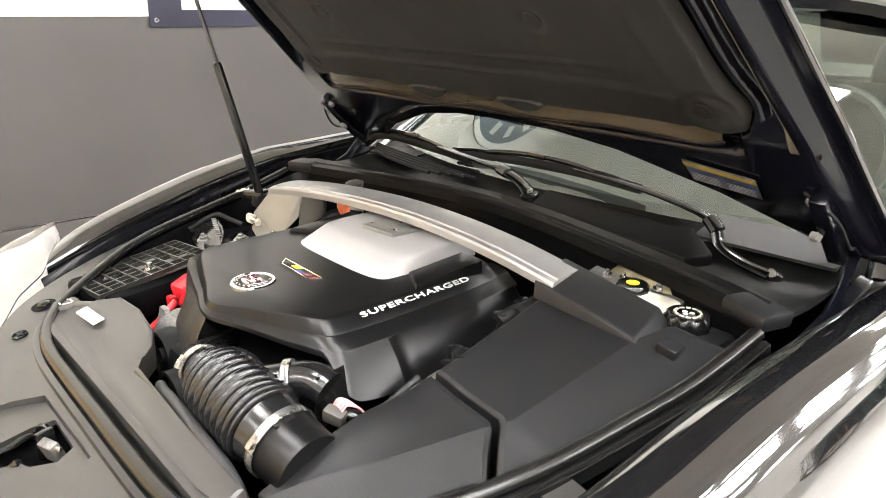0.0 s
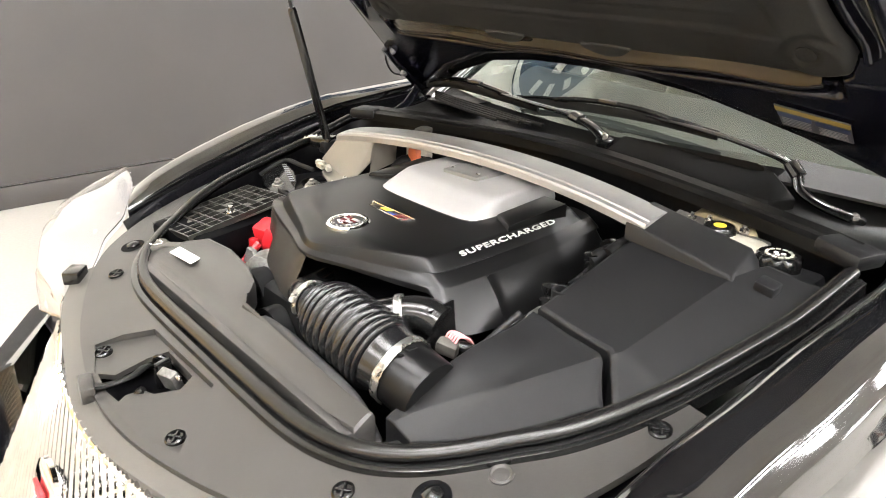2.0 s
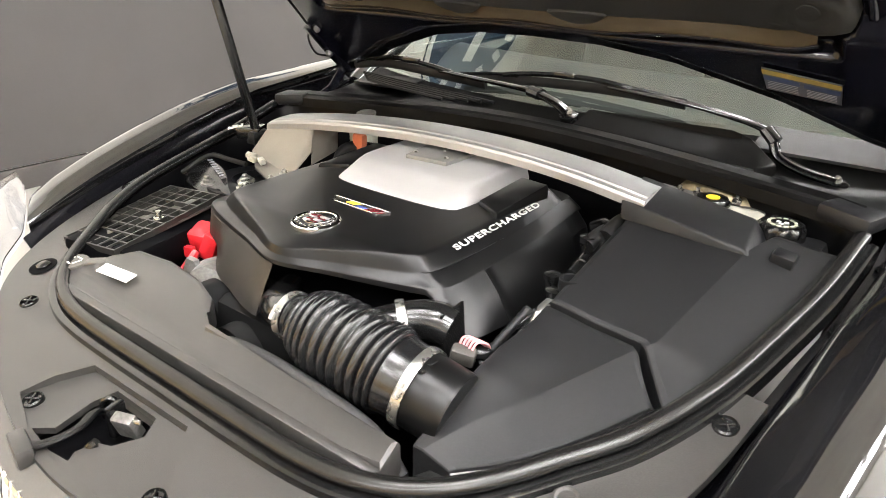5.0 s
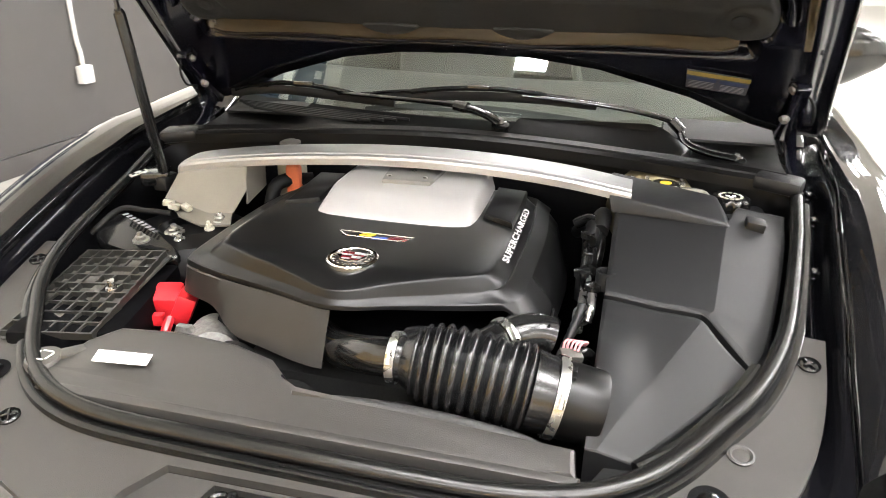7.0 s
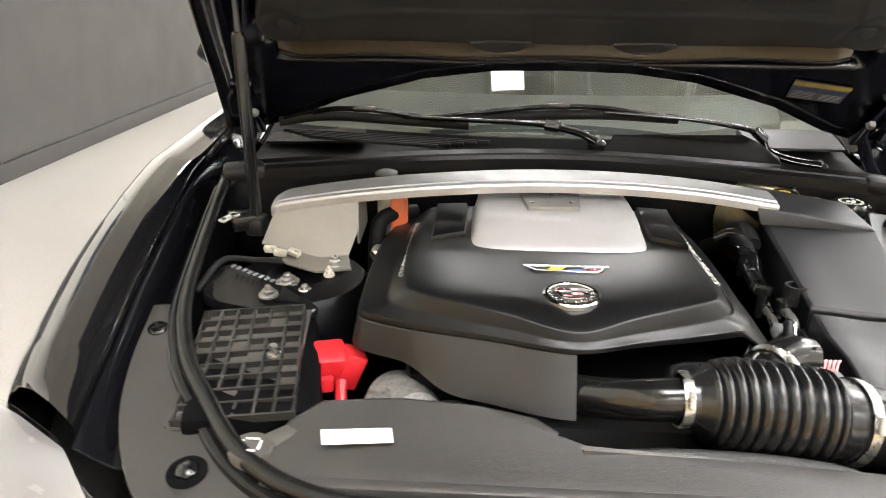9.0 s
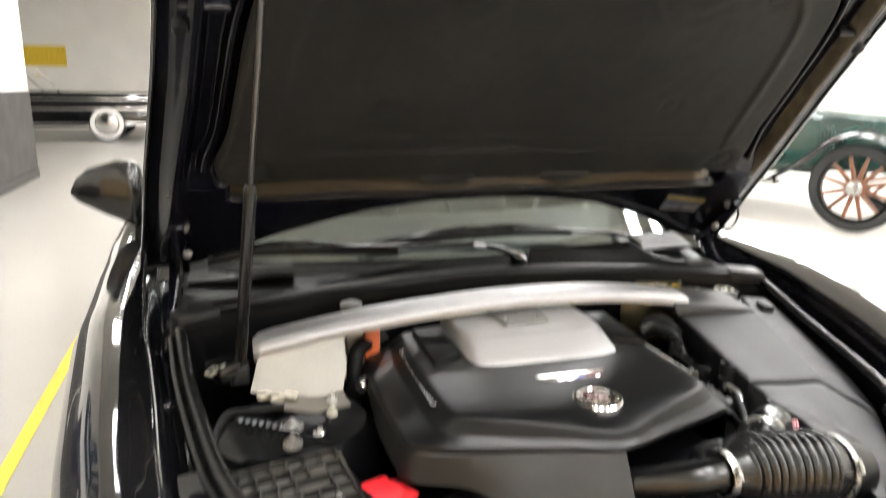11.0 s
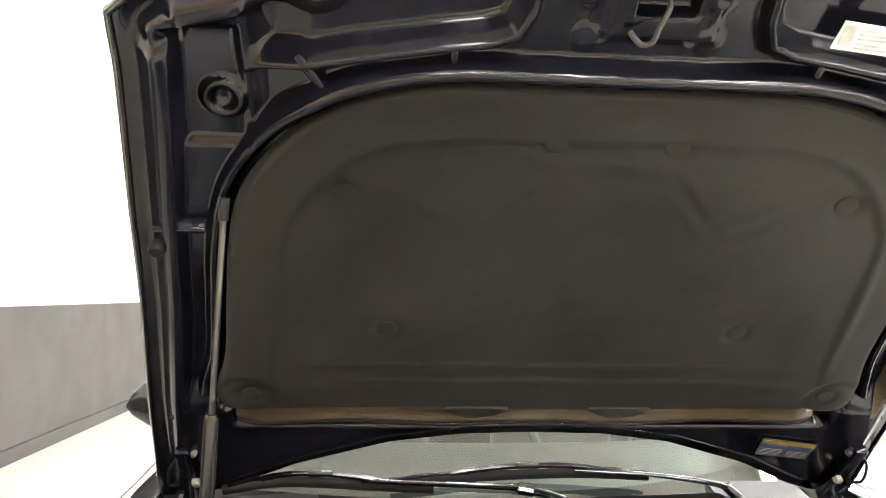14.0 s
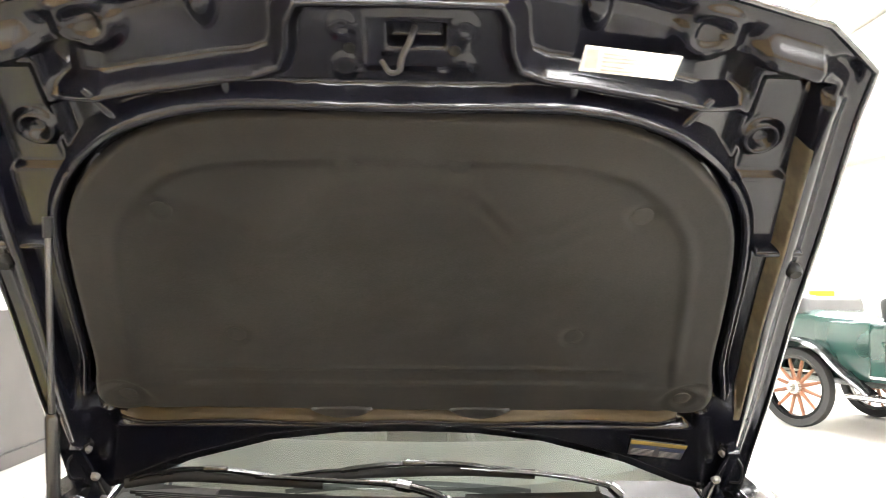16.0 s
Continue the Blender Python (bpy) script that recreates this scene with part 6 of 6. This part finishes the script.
# ---------------- other cars in the hall ----------------
def spoke_wheel(parent, c, axis, R, spokes, rimmat, tyremat=TYRE):
    w = part("wheel", lathe(B(), c, axis, [(R * 0.80, -0.05), (R * 0.96, -0.055), (R, -0.02), (R, 0.02), (R * 0.96, 0.055), (R * 0.80, 0.05)], 44), tyremat, parent)
    part("rim", lathe(B(), c, axis, [(R * 0.72, -0.035), (R * 0.80, -0.04), (R * 0.80, 0.04), (R * 0.72, 0.035)], 40), rimmat, w)
    a = V(*axis).normalized()
    s = a.orthogonal().normalized()
    t = a.cross(s)
    for k in range(spokes):
        d = math.cos(2 * math.pi * k / spokes) * s + math.sin(2 * math.pi * k / spokes) * t
        part("spoke", tube(B(), [V(*c) + d * R * 0.14, V(*c) + d * R * 0.74], [0.026, 0.017], 8), WOOD, w)
    part("hub", lathe(B(), c, axis, [(R * 0.17, -0.06), (R * 0.17, 0.06), (R * 0.10, 0.08), (R * 0.08, 0.13), (0, 0.14)], 24), STEEL, w)
    return w


vint = thing("vintage_car", "dark green open vintage tourer with wooden spoke wheels", "car")
vint.matrix_basis = Matrix.Translation((5.40, 4.80, 0)) @ Euler((0, 0, radians(27.5))).to_matrix().to_4x4()
WB = 2.69
for wx in (0.0, 1.5):
    for wy in (0.0, WB):
        spoke_wheel(vint, (wx, wy, 0.44), (-1 if wx == 0 else 1, 0, 0), 0.44, 12, GLOSSP)
body_rings = []
for y, hw, z0, z1 in ((-0.35, 0.28, 0.55, 1.12), (0.3, 0.33, 0.55, 1.16), (0.75, 0.42, 0.52, 1.2), (0.95, 0.62, 0.5, 1.22), (1.8, 0.68, 0.5, 1.24), (2.7, 0.68, 0.5, 1.3), (3.3, 0.6, 0.55, 1.3), (3.45, 0.5, 0.6, 1.2)):
    body_rings.append([V(0.75 + hw * a, y, z0 + (z1 - z0) * b) for a, b in ((-0.8, 0), (-1, 0.1), (-1, 0.75), (-0.92, 0.93), (-0.7, 1), (0.7, 1), (0.92, 0.93), (1, 0.75), (1, 0.1), (0.8, 0))])
part("body", loft(B(), body_rings), GREEN, vint, "dark green painted body")
for sx, wx in ((-1, 0.0), (1, 1.5)):
    for yc, tail in ((0.0, 1.0), (WB, -1.0)):
        pts = [V(wx, yc + tail * dy, z) for dy, z in ((-0.5, 0.55), (-0.42, 0.75), (-0.2, 0.93), (0.05, 0.97), (0.3, 0.88), (0.55, 0.66), (0.85, 0.45))]
        bm = B()
        loft(bm, [[p + V(-0.12, 0, -0.02), p + V(-0.08, 0, 0.02), p + V(0.08, 0, 0.02), p + V(0.12, 0, -0.02), p + V(0.08, 0, 0.0), p + V(-0.08, 0, 0.0)] for p in catmull(pts, 5)])
        part("mudguard", bm, GLOSSP, vint, "black curved mudguard", 60)
    part("running_board", box(B(), (wx, 1.42, 0.42), (0.26, 1.3, 0.04), 0.01), GLOSSP, vint, "black running board")
    part("board_trim", box(B(), (wx + sx * 0.13, 1.42, 0.43), (0.02, 1.32, 0.035), 0.005), CHROME, vint)
    part("body_trim", box(B(), (0.75 + sx * 0.685, 2.0, 0.62), (0.01, 1.9, 0.025)), WHITE, vint)
    for dy in (1.15, 1.9):
        part("door", box(B(), (0.75 + sx * 0.68, dy + 0.3, 0.88), (0.03, 0.6, 0.6), 0.012), GREEN, vint)
    for k in range(12):
        part("louvre", box(B(), (0.75 + sx * 0.365, 0.25 + 0.035 * k, 0.85), (0.03, 0.012, 0.22), 0.004), GREEN, vint)
    part("head_lamp", lathe(B(), (0.75 + sx * 0.38, -0.38, 0.98), (0, -1, 0), [(0.03, -0.14), (0.12, -0.04), (0.13, 0.02), (0.0, 0.03)], 28), CHROME, vint)
part("radiator_shell", box(B(), (0.75, -0.4, 0.86), (0.5, 0.08, 0.6), 0.03), CHROME, vint)
ws = part("windscreen", tube(B(), [(0.15, 0.98, 1.2), (0.15, 1.08, 1.66), (1.35, 1.08, 1.66), (1.35, 0.98, 1.2)], 0.018, 8), GLOSSP, vint)
part("pane", box(B(), (0.75, 1.03, 1.43), (1.18, 0.008, 0.44)), CLEAR, ws)
part("steering_wheel", tube(B(), [V(0.5 + 0.2 * math.cos(a), 1.35 + 0.12 * math.sin(a), 1.38 + 0.12 * math.sin(a)) for a in np.linspace(0, 2 * math.pi, 29)], 0.014, 8), GLOSSP, vint)
for y in (1.75, 2.75):
    part("bench_seat", box(B(), (0.75, y, 1.2), (1.15, 0.2, 0.5), 0.07, (-10, 0, 0), 3), LEATHER, vint)
part("folded_top", box(B(), (0.75, 3.35, 1.38), (1.3, 0.5, 0.16), 0.06, (8, 0, 0), 3), OFFWHITE, vint, "folded pale canvas top")

clas = thing("classic_car", "long black classic convertible with chrome trim and whitewall tyres", "car")
clas.matrix_basis = Matrix.Translation((-3.32, 19.4, 0)) @ Matrix.Scale(1.25, 4)
rr = []
for x, z0, z1, hw in ((-4.2, 0.35, 0.85, 0.8), (-3.6, 0.3, 0.95, 0.92), (-1.5, 0.28, 0.95, 0.95), (0.0, 0.28, 0.93, 0.95), (0.9, 0.3, 0.92, 0.93), (1.2, 0.4, 0.88, 0.85)):
    rr.append([V(x, hw * a, z0 + (z1 - z0) * b) for a, b in ((-0.9, 0), (-1, 0.15), (-1, 0.8), (-0.9, 1), (0.9, 1), (1, 0.8), (1, 0.15), (0.9, 0))])
part("body", loft(B(), rr), PAINT, clas, "glossy black body")
for z, h in ((0.80, 0.03), (0.62, 0.05), (0.34, 0.05)):
    part("side_trim", box(B(), (-1.5, -0.965, z), (5.0, 0.02, h), 0.006), CHROME, clas)
for wx in (-3.0, 0.0):
    for sy in (-1, 1):
        wh = part("wheel", lathe(B(), (wx, sy * 0.78, 0.34), (0, sy, 0), [(0.2, 0.0), (0.34, 0.0), (0.34, 0.16), (0.31, 0.2), (0.2, 0.2)], 36), TYRE, clas)
        part("whitewall", lathe(B(), (wx, sy * 0.78, 0.34), (0, sy, 0), [(0.22, 0.195), (0.3, 0.207), (0.22, 0.212)], 36), WHITE, wh)
        part("hubcap", lathe(B(), (wx, sy * 0.78, 0.34), (0, sy, 0), [(0.21, 0.19), (0.2, 0.21), (0.1, 0.24), (0.0, 0.24)], 30), CHROME, wh)
cw = part("windscreen", tube(B(), [(-1.1, -0.75, 0.95), (-1.5, -0.7, 1.35), (-1.5, 0.7, 1.35), (-1.1, 0.75, 0.95)], 0.02, 8), CHROME, clas)
part("pane", slab(B(), [(-1.1, -0.73, 0.96), (-1.5, -0.68, 1.34), (-1.5, 0.68, 1.34), (-1.1, 0.73, 0.96)], 0.006, 0, down=V(1, 0, 0.5)), CLEAR, cw)
for x in (-2.0, -2.9):
    part("bench_seat", box(B(), (x, 0, 0.98), (0.2, 1.4, 0.4), 0.07, (0, -8, 0), 3), WHITE, clas, "white vinyl bench seat")
